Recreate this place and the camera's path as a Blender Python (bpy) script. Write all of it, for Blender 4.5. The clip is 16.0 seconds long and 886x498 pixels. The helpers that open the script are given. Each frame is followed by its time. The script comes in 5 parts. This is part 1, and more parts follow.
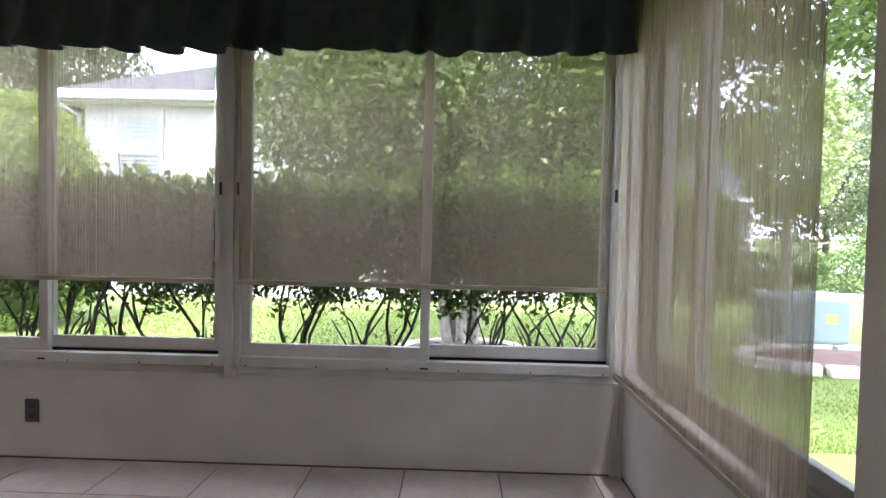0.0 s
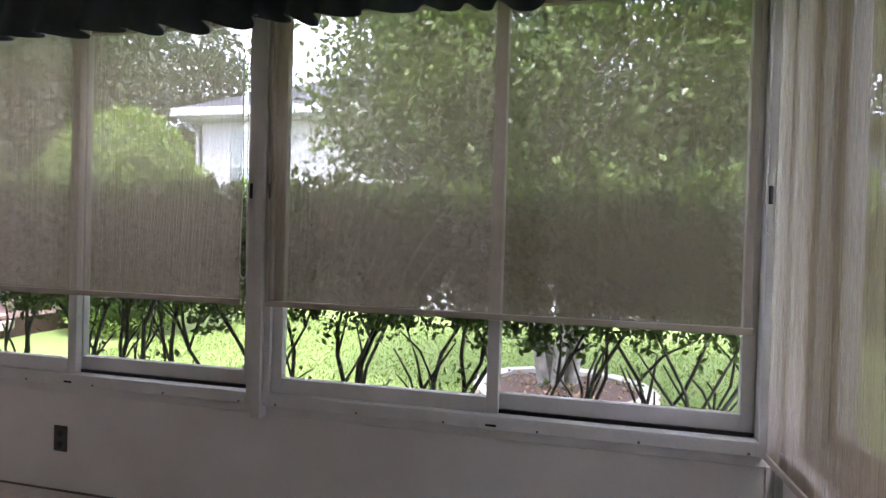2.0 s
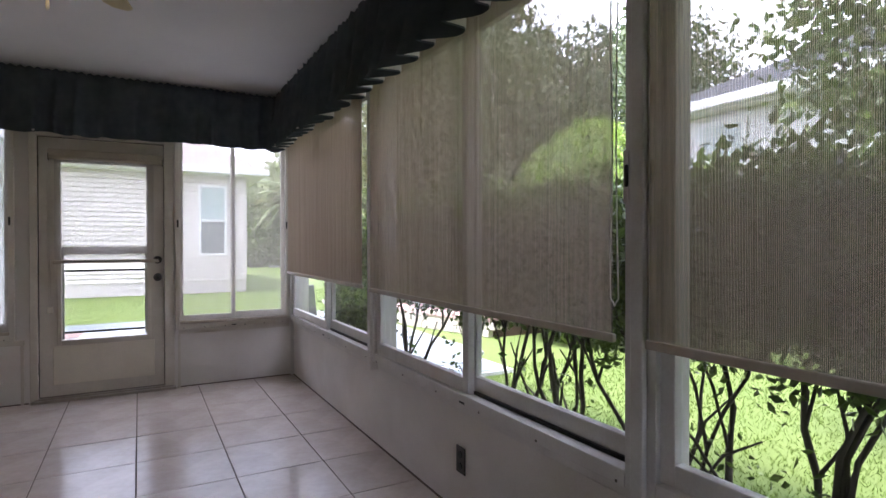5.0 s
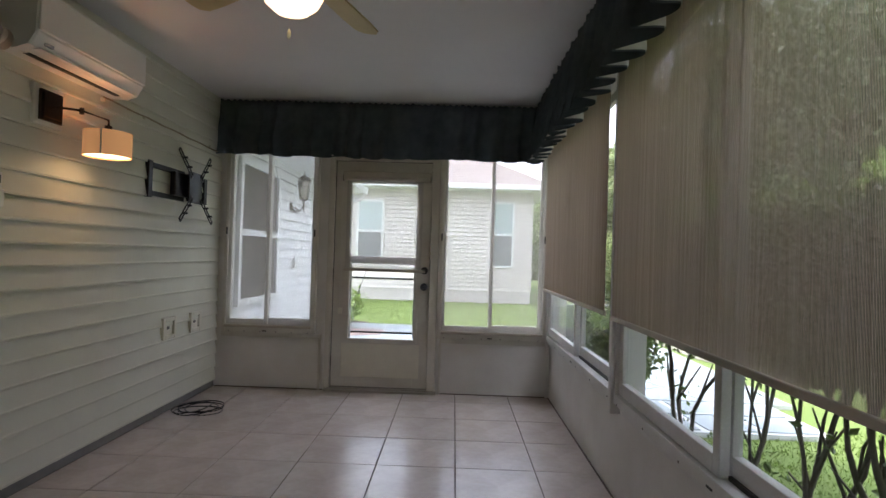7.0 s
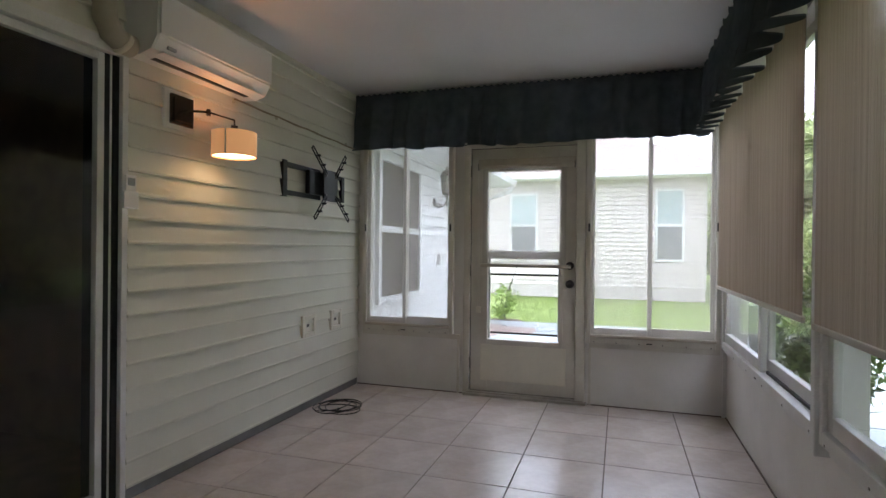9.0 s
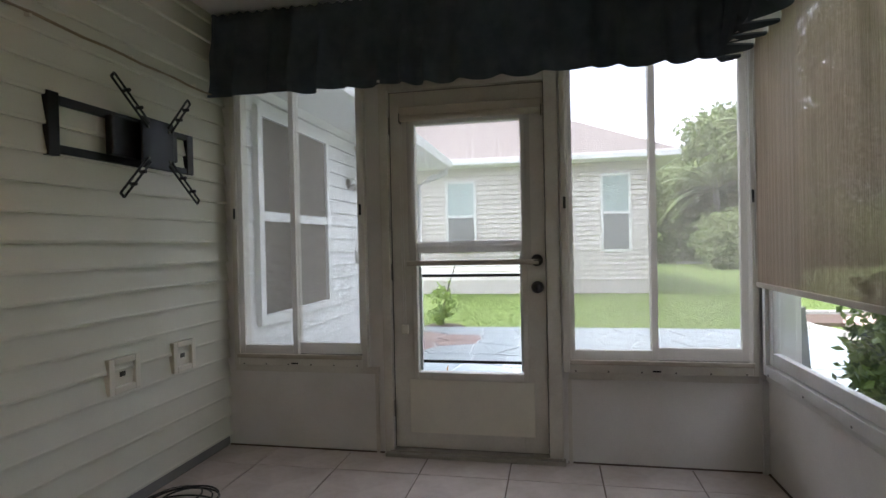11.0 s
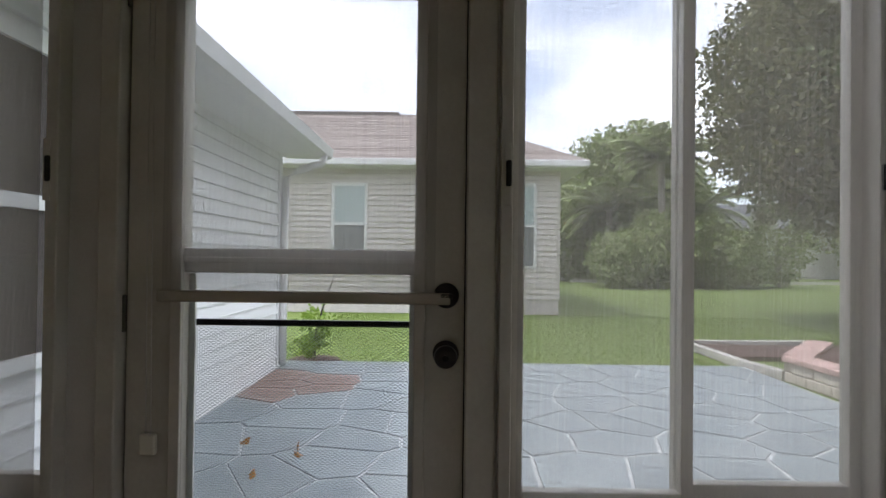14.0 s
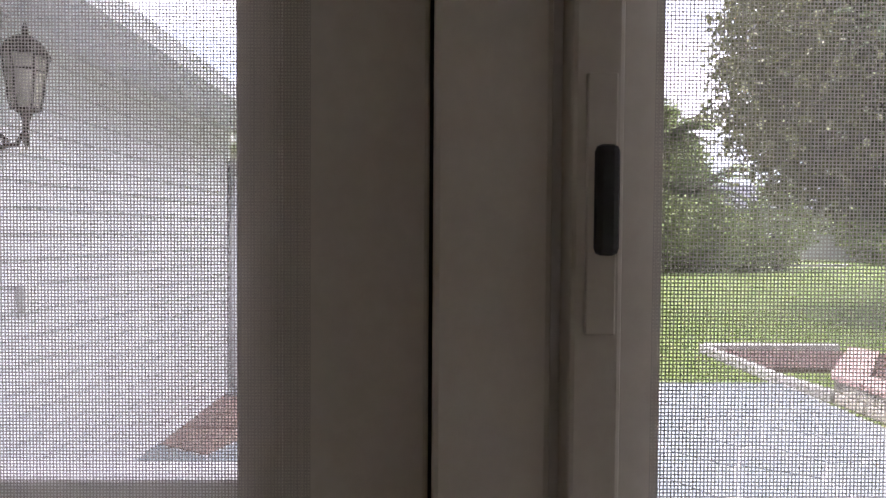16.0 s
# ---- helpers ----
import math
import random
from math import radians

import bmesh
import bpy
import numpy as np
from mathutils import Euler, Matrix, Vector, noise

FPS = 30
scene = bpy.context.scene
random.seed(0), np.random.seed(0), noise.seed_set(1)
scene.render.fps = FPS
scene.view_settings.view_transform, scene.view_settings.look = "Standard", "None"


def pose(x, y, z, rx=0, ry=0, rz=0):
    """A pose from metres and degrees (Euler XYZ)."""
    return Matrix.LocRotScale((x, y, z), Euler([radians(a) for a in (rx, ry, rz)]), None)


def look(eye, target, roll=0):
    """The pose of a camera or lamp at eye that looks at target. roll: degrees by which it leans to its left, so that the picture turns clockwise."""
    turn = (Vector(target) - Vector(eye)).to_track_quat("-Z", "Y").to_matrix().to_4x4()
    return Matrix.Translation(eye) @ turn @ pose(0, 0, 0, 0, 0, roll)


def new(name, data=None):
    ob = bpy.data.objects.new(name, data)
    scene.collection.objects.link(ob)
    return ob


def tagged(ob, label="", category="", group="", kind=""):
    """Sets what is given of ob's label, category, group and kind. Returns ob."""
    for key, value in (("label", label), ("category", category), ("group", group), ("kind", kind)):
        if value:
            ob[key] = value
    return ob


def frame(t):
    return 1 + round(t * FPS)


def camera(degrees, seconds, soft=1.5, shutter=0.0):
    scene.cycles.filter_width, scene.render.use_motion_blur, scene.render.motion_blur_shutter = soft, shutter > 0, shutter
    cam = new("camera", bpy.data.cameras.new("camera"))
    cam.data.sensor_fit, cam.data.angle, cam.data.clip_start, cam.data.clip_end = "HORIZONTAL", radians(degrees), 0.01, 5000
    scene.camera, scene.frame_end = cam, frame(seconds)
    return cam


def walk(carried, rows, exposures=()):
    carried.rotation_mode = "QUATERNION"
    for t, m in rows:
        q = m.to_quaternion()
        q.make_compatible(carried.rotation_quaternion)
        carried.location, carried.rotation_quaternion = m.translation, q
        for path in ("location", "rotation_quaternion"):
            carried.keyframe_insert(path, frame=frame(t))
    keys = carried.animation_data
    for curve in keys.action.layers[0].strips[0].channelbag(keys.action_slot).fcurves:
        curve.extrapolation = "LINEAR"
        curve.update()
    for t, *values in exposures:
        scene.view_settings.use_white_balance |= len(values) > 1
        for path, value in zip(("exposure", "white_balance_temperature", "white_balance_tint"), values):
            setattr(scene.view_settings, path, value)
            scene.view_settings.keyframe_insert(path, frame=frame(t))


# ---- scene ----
cam = camera(77.7, 16.0)
METRES, EYE, TILT, LEAN, TURN = 6.26, 1.188, 0.3, -0.2, 1.4
ROWS = [
    (0.0, 0.0, 0.0, 0.0, 0.04, -2.27, -1.02),
    (0.5, -0.0033, 0.0383, -0.0025, -0.01, -2.11, -1.14),
    (1.0, 0.0018, 0.0679, -0.0021, 0.14, -1.58, -1.09),
    (1.5, 0.015, 0.0918, -0.001, 4.03, -1.2, -1.05),
    (2.0, 0.0212, 0.1018, -0.001, 11.6, -1.09, -1.36),
    (2.5, 0.0227, 0.1107, -0.0022, 18.46, -1.23, -1.7),
    (3.0, 0.0199, 0.1276, -0.0015, 23.74, -1.36, -1.78),
    (3.5, 0.0164, 0.1517, -0.0003, 31.07, -1.44, -1.82),
    (4.0, 0.0106, 0.1824, -0.0002, 39.49, -1.55, -1.81),
    (4.5, 0.0041, 0.21, -0.0028, 49.98, -1.21, -0.43),
    (7.0, -0.0477, 0.2956, -0.0002, 89.76, 0.8, -1.51),
    (7.5, -0.057, 0.3072, 0.0003, 97.63, 0.61, -1.91),
    (8.0, -0.0639, 0.3156, 0.001, 104.67, 0.46, -2.23),
    (10.5, -0.2724, 0.2924, -0.0074, 105.67, -0.29, 1.41),
    (11.0, -0.3398, 0.2748, -0.0064, 99.8, -0.3, 1.49),
    (11.5, -0.4042, 0.2683, -0.007, 95.08, -0.17, 1.57),
    (12.0, -0.4543, 0.2663, -0.0069, 92.51, 0.5, 1.3),
    (12.5, -0.4928, 0.2641, -0.0071, 91.07, 0.97, 0.64),
    (13.0, -0.5285, 0.2663, -0.0062, 89.63, 1.09, 0.26),
    (13.5, -0.5594, 0.2693, -0.0066, 89.19, 1.2, -0.11),
    (14.0, -0.591, 0.2686, -0.0052, 89.02, 0.84, -0.38),
    (14.5, -0.6277, 0.2714, -0.0024, 88.8, -0.38, -0.37),
    (15.0, -0.6722, 0.2745, 0.0122, 88.67, -1.27, -0.03),
    (15.5, -0.7104, 0.2754, 0.0196, 88.32, -1.34, -0.11),
    (16.0, -0.7481, 0.2804, 0.0232, 88.0, -1.3, -0.1),
]
walk(cam, [(t, pose(0, 0, EYE, TILT, LEAN, TURN) @ pose(METRES * x, METRES * y, METRES * z, 90 + pitch, roll, yaw)) for t, x, y, z, yaw, pitch, roll in ROWS],
     exposures=[(0.0, 3.48, 5900, 24), (1.5, 3.27, 5850, 28), (4.5, 2.92, 5850, 29), (7.0, 2.66, 5950, 20), (8.0, 2.98, 5900, 20), (10.5, 2.64, 5950, 19), (12.5, 2.02, 6100, 19), (14.5, 1.5, 6150, 19), (15.3, 1.48, 6150, 25), (16.0, 2.15, 6200, 32)])

# ---- world and light ----
world = bpy.data.worlds.new("sky")
scene.world = world
world.use_nodes = True
wn = world.node_tree
sky = wn.nodes.new("ShaderNodeTexSky")
sky.sky_type, sky.sun_disc = "NISHITA", False
sky.sun_elevation, sky.sun_rotation = radians(58), radians(200)
sky.air_density, sky.dust_density, sky.ozone_density = 1.0, 1.5, 1.5
# broken bright cloud over most of the sky
cloud, spread, cover = wn.nodes.new("ShaderNodeTexNoise"), wn.nodes.new("ShaderNodeMapRange"), wn.nodes.new("ShaderNodeMix")
where, flat = wn.nodes.new("ShaderNodeTexCoord"), wn.nodes.new("ShaderNodeMapping")
flat.inputs["Scale"].default_value = (1.0, 1.0, 2.6)
cloud.inputs["Scale"].default_value, cloud.inputs["Detail"].default_value = 2.6, 6
spread.inputs[1].default_value, spread.inputs[2].default_value = 0.36, 0.58
spread.inputs[3].default_value, spread.inputs[4].default_value = 0.35, 0.95
cover.data_type = "RGBA"
cover.inputs[7].default_value = (9.5, 9.6, 9.8, 1)
wn.links.new(where.outputs["Generated"], flat.inputs[0])
wn.links.new(flat.outputs[0], cloud.inputs["Vector"])
wn.links.new(cloud.outputs[0], spread.inputs[0])
wn.links.new(spread.outputs[0], cover.inputs[0])
wn.links.new(sky.outputs[0], cover.inputs[6])
wn.links.new(cover.outputs[2], wn.nodes["Background"].inputs[0])
wn.nodes["Background"].inputs[1].default_value = 0.12
sun = new("sun", bpy.data.lights.new("sun", "SUN"))
sun.data.energy, sun.data.angle, sun.data.color = 1.4, radians(14), (1.0, 0.96, 0.9)
sun.matrix_world = look((0, 0, 20), (-1.5, 9, 0))


# ---- materials ----
def mat(name, color, rough=0.5, metal=0.0, vary=0.12, scale=8.0, bump=0.0, grain=60.0, random_by=0.0, tint=None, spec=0.5):
    """A painted or solid surface: broad mottling, fine grain, a little relief."""
    m = bpy.data.materials.new(name)
    m.use_nodes = True
    t = m.node_tree
    b = t.nodes["Principled BSDF"]
    b.inputs["Roughness"].default_value, b.inputs["Metallic"].default_value = rough, metal
    b.inputs["Specular IOR Level"].default_value = spec
    co = t.nodes.new("ShaderNodeTexCoord")
    broad, fine = t.nodes.new("ShaderNodeTexNoise"), t.nodes.new("ShaderNodeTexNoise")
    broad.inputs["Scale"].default_value, fine.inputs["Scale"].default_value = scale, grain
    broad.inputs["Detail"].default_value, fine.inputs["Detail"].default_value = 4, 3
    for n in (broad, fine):
        t.links.new(co.outputs["Object"], n.inputs["Vector"])
    add = t.nodes.new("ShaderNodeMath")
    add.operation = "MULTIPLY_ADD"
    add.inputs[1].default_value = 0.4
    t.links.new(fine.outputs[0], add.inputs[0])
    t.links.new(broad.outputs[0], add.inputs[2])
    ramp = t.nodes.new("ShaderNodeMapRange")
    ramp.inputs[1].default_value, ramp.inputs[2].default_value = 0.4, 1.0
    t.links.new(add.outputs[0], ramp.inputs[0])
    mix = t.nodes.new("ShaderNodeMix")
    mix.data_type = "RGBA"
    other = tint or tuple(c * (1 - 2 * vary) for c in color)
    mix.inputs[6].default_value, mix.inputs[7].default_value = (*color, 1), (*other, 1)
    t.links.new(ramp.outputs[0], mix.inputs[0])
    out = mix.outputs[2]
    if random_by:
        info, hsv, rng = (t.nodes.new(k) for k in ("ShaderNodeObjectInfo", "ShaderNodeHueSaturation", "ShaderNodeMapRange"))
        rng.inputs[3].default_value, rng.inputs[4].default_value = 1 - random_by, 1 + random_by
        t.links.new(info.outputs["Random"], rng.inputs[0])
        t.links.new(rng.outputs[0], hsv.inputs["Value"])
        t.links.new(out, hsv.inputs["Color"])
        out = hsv.outputs[0]
    t.links.new(out, b.inputs["Base Color"])
    if bump:
        bp = t.nodes.new("ShaderNodeBump")
        bp.inputs["Strength"].default_value, bp.inputs["Distance"].default_value = bump, 0.004
        t.links.new(add.outputs[0], bp.inputs["Height"])
        t.links.new(bp.outputs[0], b.inputs["Normal"])
    return m


def weave_mat(name, color, color2, closed, pitch_a, pitch_b, streak=0.0, axis="x", through_light=0.35):
    """A woven see-through cloth or screen: threads at real pitch with open holes, optional slubby vertical streaks."""
    m = bpy.data.materials.new(name)
    m.use_nodes = True
    t = m.node_tree
    b = t.nodes["Principled BSDF"]
    b.inputs["Roughness"].default_value = 0.8
    b.inputs["Specular IOR Level"].default_value = 0.2
    co = t.nodes.new("ShaderNodeTexCoord")
    sep = t.nodes.new("ShaderNodeSeparateXYZ")
    t.links.new(co.outputs["Object"], sep.inputs[0])
    def thread(src, pitch):
        a, w, c = (t.nodes.new("ShaderNodeMath") for _ in range(3))
        a.operation, a.inputs[1].default_value = "DIVIDE", pitch
        w.operation = "PINGPONG"
        w.inputs[1].default_value = 0.5
        c.operation, c.inputs[1].default_value = "MULTIPLY", 2.0
        t.links.new(src, a.inputs[0])
        t.links.new(a.outputs[0], w.inputs[0])
        t.links.new(w.outputs[0], c.inputs[0])
        return c.outputs[0]
    u = thread(sep.outputs[0 if axis == "x" else 1], pitch_a)
    v = thread(sep.outputs[2], pitch_b)
    hole = (1 - closed) ** 0.5
    def inside(src):
        g = t.nodes.new("ShaderNodeMapRange")
        g.inputs[1].default_value, g.inputs[2].default_value = hole - 0.12, hole + 0.12
        g.inputs[3].default_value, g.inputs[4].default_value = 1.0, 0.0
        t.links.new(src, g.inputs[0])
        return g.outputs[0]
    gap = t.nodes.new("ShaderNodeMath")
    gap.operation = "MULTIPLY"
    t.links.new(inside(u), gap.inputs[0])
    t.links.new(inside(v), gap.inputs[1])
    noise_v = t.nodes.new("ShaderNodeTexNoise")
    mp = t.nodes.new("ShaderNodeMapping")
    mp.inputs["Scale"].default_value = (330, 330, 1.6)
    t.links.new(co.outputs["Object"], mp.inputs[0])
    t.links.new(mp.outputs[0], noise_v.inputs["Vector"])
    noise_v.inputs["Scale"].default_value, noise_v.inputs["Detail"].default_value = 1.0, 5
    rng = t.nodes.new("ShaderNodeMapRange")
    rng.inputs[1].default_value, rng.inputs[2].default_value = 0.38, 0.62
    t.links.new(noise_v.outputs[0], rng.inputs[0])
    mix = t.nodes.new("ShaderNodeMix")
    mix.data_type = "RGBA"
    mix.inputs[6].default_value, mix.inputs[7].default_value = (*color, 1), (*color2, 1)
    t.links.new(rng.outputs[0], mix.inputs[0])
    t.links.new(mix.outputs[2], b.inputs["Base Color"])
    cloth = b.outputs[0]
    tl = t.nodes.new("ShaderNodeBsdfTranslucent")
    t.links.new(mix.outputs[2], tl.inputs[0])
    ms = t.nodes.new("ShaderNodeMixShader")
    ms.inputs[0].default_value = through_light
    t.links.new(b.outputs[0], ms.inputs[1])
    t.links.new(tl.outputs[0], ms.inputs[2])
    cloth = ms.outputs[0]
    clear, both = t.nodes.new("ShaderNodeBsdfTransparent"), t.nodes.new("ShaderNodeMixShader")
    fac = gap.outputs[0]
    if streak:
        sc = t.nodes.new("ShaderNodeMapRange")
        sc.inputs[3].default_value, sc.inputs[4].default_value = 1.0, 1.0 - streak
        t.links.new(rng.outputs[0], sc.inputs[0])
        mu = t.nodes.new("ShaderNodeMath")
        mu.operation = "MULTIPLY"
        t.links.new(fac, mu.inputs[0])
        t.links.new(sc.outputs[0], mu.inputs[1])
        fac = mu.outputs[0]
    t.links.new(fac, both.inputs[0])
    t.links.new(cloth, both.inputs[1])
    t.links.new(clear.outputs[0], both.inputs[2])
    t.links.new(both.outputs[0], t.nodes["Material Output"].inputs[0])
    return m


def slub_mat(name, color, color2, open_share, thread, axis="x", through_light=0.5):
    """A slubby woven shade cloth: uneven upright threads of real width with open gaps between them."""
    m = bpy.data.materials.new(name)
    m.use_nodes = True
    t = m.node_tree
    b = t.nodes["Principled BSDF"]
    b.inputs["Roughness"].default_value, b.inputs["Specular IOR Level"].default_value = 0.85, 0.15
    co = t.nodes.new("ShaderNodeTexCoord")
    def streaks(across, up, detail):
        mp, n = t.nodes.new("ShaderNodeMapping"), t.nodes.new("ShaderNodeTexNoise")
        mp.inputs["Scale"].default_value = (across if axis == "x" else 0.0, across if axis == "y" else 0.0, up)
        n.inputs["Scale"].default_value, n.inputs["Detail"].default_value = 1.0, detail
        t.links.new(co.outputs["Object"], mp.inputs[0])
        t.links.new(mp.outputs[0], n.inputs["Vector"])
        return n.outputs[0]
    def ranged(src, lo, hi, a=0.0, z=1.0):
        r = t.nodes.new("ShaderNodeMapRange")
        for k, v in zip((1, 2, 3, 4), (lo, hi, a, z)):
            r.inputs[k].default_value = v
        t.links.new(src, r.inputs[0])
        return r.outputs[0]
    tone_mix = t.nodes.new("ShaderNodeMath")
    tone_mix.operation = "ADD"
    t.links.new(ranged(streaks(170, 1.5, 4), 0.36, 0.64, 0.0, 0.55), tone_mix.inputs[0])
    t.links.new(ranged(streaks(40, 0.4, 2), 0.36, 0.64, 0.0, 0.45), tone_mix.inputs[1])
    tone = tone_mix.outputs[0]
    mix = t.nodes.new("ShaderNodeMix")
    mix.data_type = "RGBA"
    mix.inputs[6].default_value, mix.inputs[7].default_value = (*color, 1), (*color2, 1)
    t.links.new(tone, mix.inputs[0])
    t.links.new(mix.outputs[2], b.inputs["Base Color"])
    tl, cloth, clear, both, mul = (t.nodes.new(k) for k in ("ShaderNodeBsdfTranslucent", "ShaderNodeMixShader", "ShaderNodeBsdfTransparent", "ShaderNodeMixShader", "ShaderNodeMath"))
    t.links.new(mix.outputs[2], tl.inputs[0])
    cloth.inputs[0].default_value = through_light
    t.links.new(b.outputs[0], cloth.inputs[1])
    t.links.new(tl.outputs[0], cloth.inputs[2])
    gap = ranged(streaks(1.6 / thread, 2.0, 0), 0.25, 0.75, open_share - 0.05, open_share + 0.05)
    slub = ranged(streaks(170, 1.5, 4), 0.3, 0.7, 1.03, 0.97)
    mul.operation = "MULTIPLY"
    t.links.new(gap, mul.inputs[0])
    t.links.new(slub, mul.inputs[1])
    t.links.new(mul.outputs[0], both.inputs[0])
    t.links.new(cloth.outputs[0], both.inputs[1])
    t.links.new(clear.outputs[0], both.inputs[2])
    t.links.new(both.outputs[0], t.nodes["Material Output"].inputs[0])
    return m


def streak_mat(name, color, color2):
    """Spun thread whose tone wanders from thread to thread and slowly along its length."""
    m = bpy.data.materials.new(name)
    m.use_nodes = True
    t = m.node_tree
    b = t.nodes["Principled BSDF"]
    b.inputs["Roughness"].default_value, b.inputs["Specular IOR Level"].default_value = 0.85, 0.15
    co, total, mix = (t.nodes.new(k) for k in ("ShaderNodeTexCoord", "ShaderNodeMath", "ShaderNodeMix"))
    total.operation, mix.data_type = "ADD", "RGBA"
    for k, (across, up, share) in enumerate(((280, 1.1, 0.6), (70, 0.5, 0.4))):
        mp, n, r = (t.nodes.new(q) for q in ("ShaderNodeMapping", "ShaderNodeTexNoise", "ShaderNodeMapRange"))
        mp.inputs["Scale"].default_value = (across, 0.0, up)
        n.inputs["Scale"].default_value, n.inputs["Detail"].default_value = 1.0, 3
        r.inputs[1].default_value, r.inputs[2].default_value, r.inputs[4].default_value = 0.36, 0.64, share
        t.links.new(co.outputs["Object"], mp.inputs[0])
        t.links.new(mp.outputs[0], n.inputs["Vector"])
        t.links.new(n.outputs[0], r.inputs[0])
        t.links.new(r.outputs[0], total.inputs[k])
    mix.inputs[6].default_value, mix.inputs[7].default_value = (*color, 1), (*color2, 1)
    t.links.new(total.outputs[0], mix.inputs[0])
    t.links.new(mix.outputs[2], b.inputs["Base Color"])
    return m


def glass_mat(name, tint=(0.96, 0.98, 0.97), gloss=0.0):
    m = bpy.data.materials.new(name)
    m.use_nodes = True
    t = m.node_tree
    t.nodes.remove(t.nodes["Principled BSDF"])
    clear, shine, lw, pw, sc, both = (t.nodes.new(k) for k in ("ShaderNodeBsdfTransparent", "ShaderNodeBsdfGlossy", "ShaderNodeLayerWeight", "ShaderNodeMath", "ShaderNodeMath", "ShaderNodeMixShader"))
    clear.inputs[0].default_value = (*tint, 1)
    shine.inputs["Roughness"].default_value = gloss
    lw.inputs[0].default_value = 0.5
    pw.operation, pw.inputs[1].default_value = "POWER", 5.0
    sc.operation, sc.inputs[1].default_value, sc.inputs[2].default_value = "MULTIPLY_ADD", 0.8, 0.025
    t.links.new(lw.outputs["Facing"], pw.inputs[0])
    t.links.new(pw.outputs[0], sc.inputs[0])
    t.links.new(sc.outputs[0], both.inputs[0])
    t.links.new(clear.outputs[0], both.inputs[1])
    t.links.new(shine.outputs[0], both.inputs[2])
    t.links.new(both.outputs[0], t.nodes["Material Output"].inputs[0])
    return m


def lamp_mat(name, color, strength):
    m = mat(name, color, 0.6, vary=0.02)
    b = m.node_tree.nodes["Principled BSDF"]
    b.inputs["Emission Color"].default_value = (*color, 1)
    b.inputs["Emission Strength"].default_value = strength
    return m


PAINT = mat("wall_paint", (0.74, 0.72, 0.68), 0.6, vary=0.07, scale=3, bump=0.15, grain=180, tint=(0.6, 0.57, 0.52))
CEIL = mat("ceiling_paint", (0.72, 0.71, 0.7), 0.8, vary=0.04, scale=2, bump=0.5, grain=220)
ALU = mat("white_aluminium", (0.72, 0.71, 0.68), 0.4, vary=0.06, scale=6, grain=120, bump=0.05, tint=(0.55, 0.53, 0.49))
ALU_OLD = mat("beige_painted_frame", (0.66, 0.63, 0.55), 0.45, vary=0.07, scale=5, grain=90, bump=0.06, tint=(0.52, 0.48, 0.41))
ALU_GREY = mat("grey_aluminium", (0.15, 0.15, 0.145), 0.45, 0.2, vary=0.08, scale=6, grain=90)
SIDING = mat("cream_vinyl_siding", (0.67, 0.65, 0.54), 0.5, vary=0.05, scale=4, grain=150, bump=0.1)
SIDING_W = mat("white_vinyl_siding", (0.78, 0.78, 0.77), 0.5, vary=0.05, scale=4, grain=150, bump=0.1)
SIDING_B = mat("beige_vinyl_siding", (0.66, 0.61, 0.56), 0.55, vary=0.05, scale=2, grain=100)
TILE = mat("beige_floor_tile", (0.64, 0.57, 0.52), 0.24, vary=0.12, scale=5, grain=26, bump=0.06, random_by=0.05, tint=(0.48, 0.41, 0.36))
GROUT = mat("dark_grout", (0.16, 0.12, 0.1), 0.85, vary=0.2, scale=30)
DRAPE = mat("dark_green_valance_cloth", (0.1, 0.125, 0.148), 0.95, vary=0.2, scale=12, grain=300, bump=0.1, spec=0.1)
SHADE = slub_mat("brown_solar_shade_cloth", (0.44, 0.355, 0.275), (0.58, 0.485, 0.39), 0.65, 0.0011)
THREAD = streak_mat("brown_shade_thread", (0.42, 0.345, 0.27), (0.63, 0.54, 0.445))
# same cloth as SHADE; the dimmer east light is put into its darker colour
SHADE_DIM_Y = slub_mat("brown_solar_shade_cloth_dimmed", (0.225, 0.18, 0.122), (0.32, 0.26, 0.185), 0.4, 0.0011, axis="y", through_light=0.25)
SCREEN = weave_mat("light_window_screen", (0.52, 0.485, 0.43), (0.44, 0.41, 0.365), 0.59, 0.002, 0.002, axis="y", through_light=0.25)
GLASS = glass_mat("window_glass")
BLACK = mat("black_steel", (0.012, 0.012, 0.014), 0.4, 0.3, vary=0.2)
GRASS = mat("lawn", (0.1, 0.155, 0.026), 0.9, vary=0.2, scale=1.3, grain=60, bump=0.3, tint=(0.138, 0.182, 0.04))
BARK = mat("hedge_bark", (0.075, 0.066, 0.052), 0.85, vary=0.2, scale=20, bump=0.5)
PATIO = mat("blue_grey_patio_slab", (0.2, 0.235, 0.245), 0.55, vary=0.15, scale=2.5, grain=30, bump=0.3, random_by=0.1, tint=(0.31, 0.34, 0.34))
ROOF = mat("pinkish_shingle", (0.31, 0.262, 0.235), 0.9, vary=0.1, scale=20, random_by=0.1)
ROOF_G = mat("grey_shingle", (0.12, 0.125, 0.135), 0.9, vary=0.1, scale=20)
WHITE = mat("white_paint", (0.8, 0.8, 0.78), 0.5, vary=0.04)
STUCCO = mat("white_stucco", (0.78, 0.77, 0.75), 0.85, vary=0.05, scale=2, bump=0.5, grain=200)
DARKGLASS = mat("dark_window_glass", (0.03, 0.032, 0.034), 0.15, vary=0.1, scale=1)


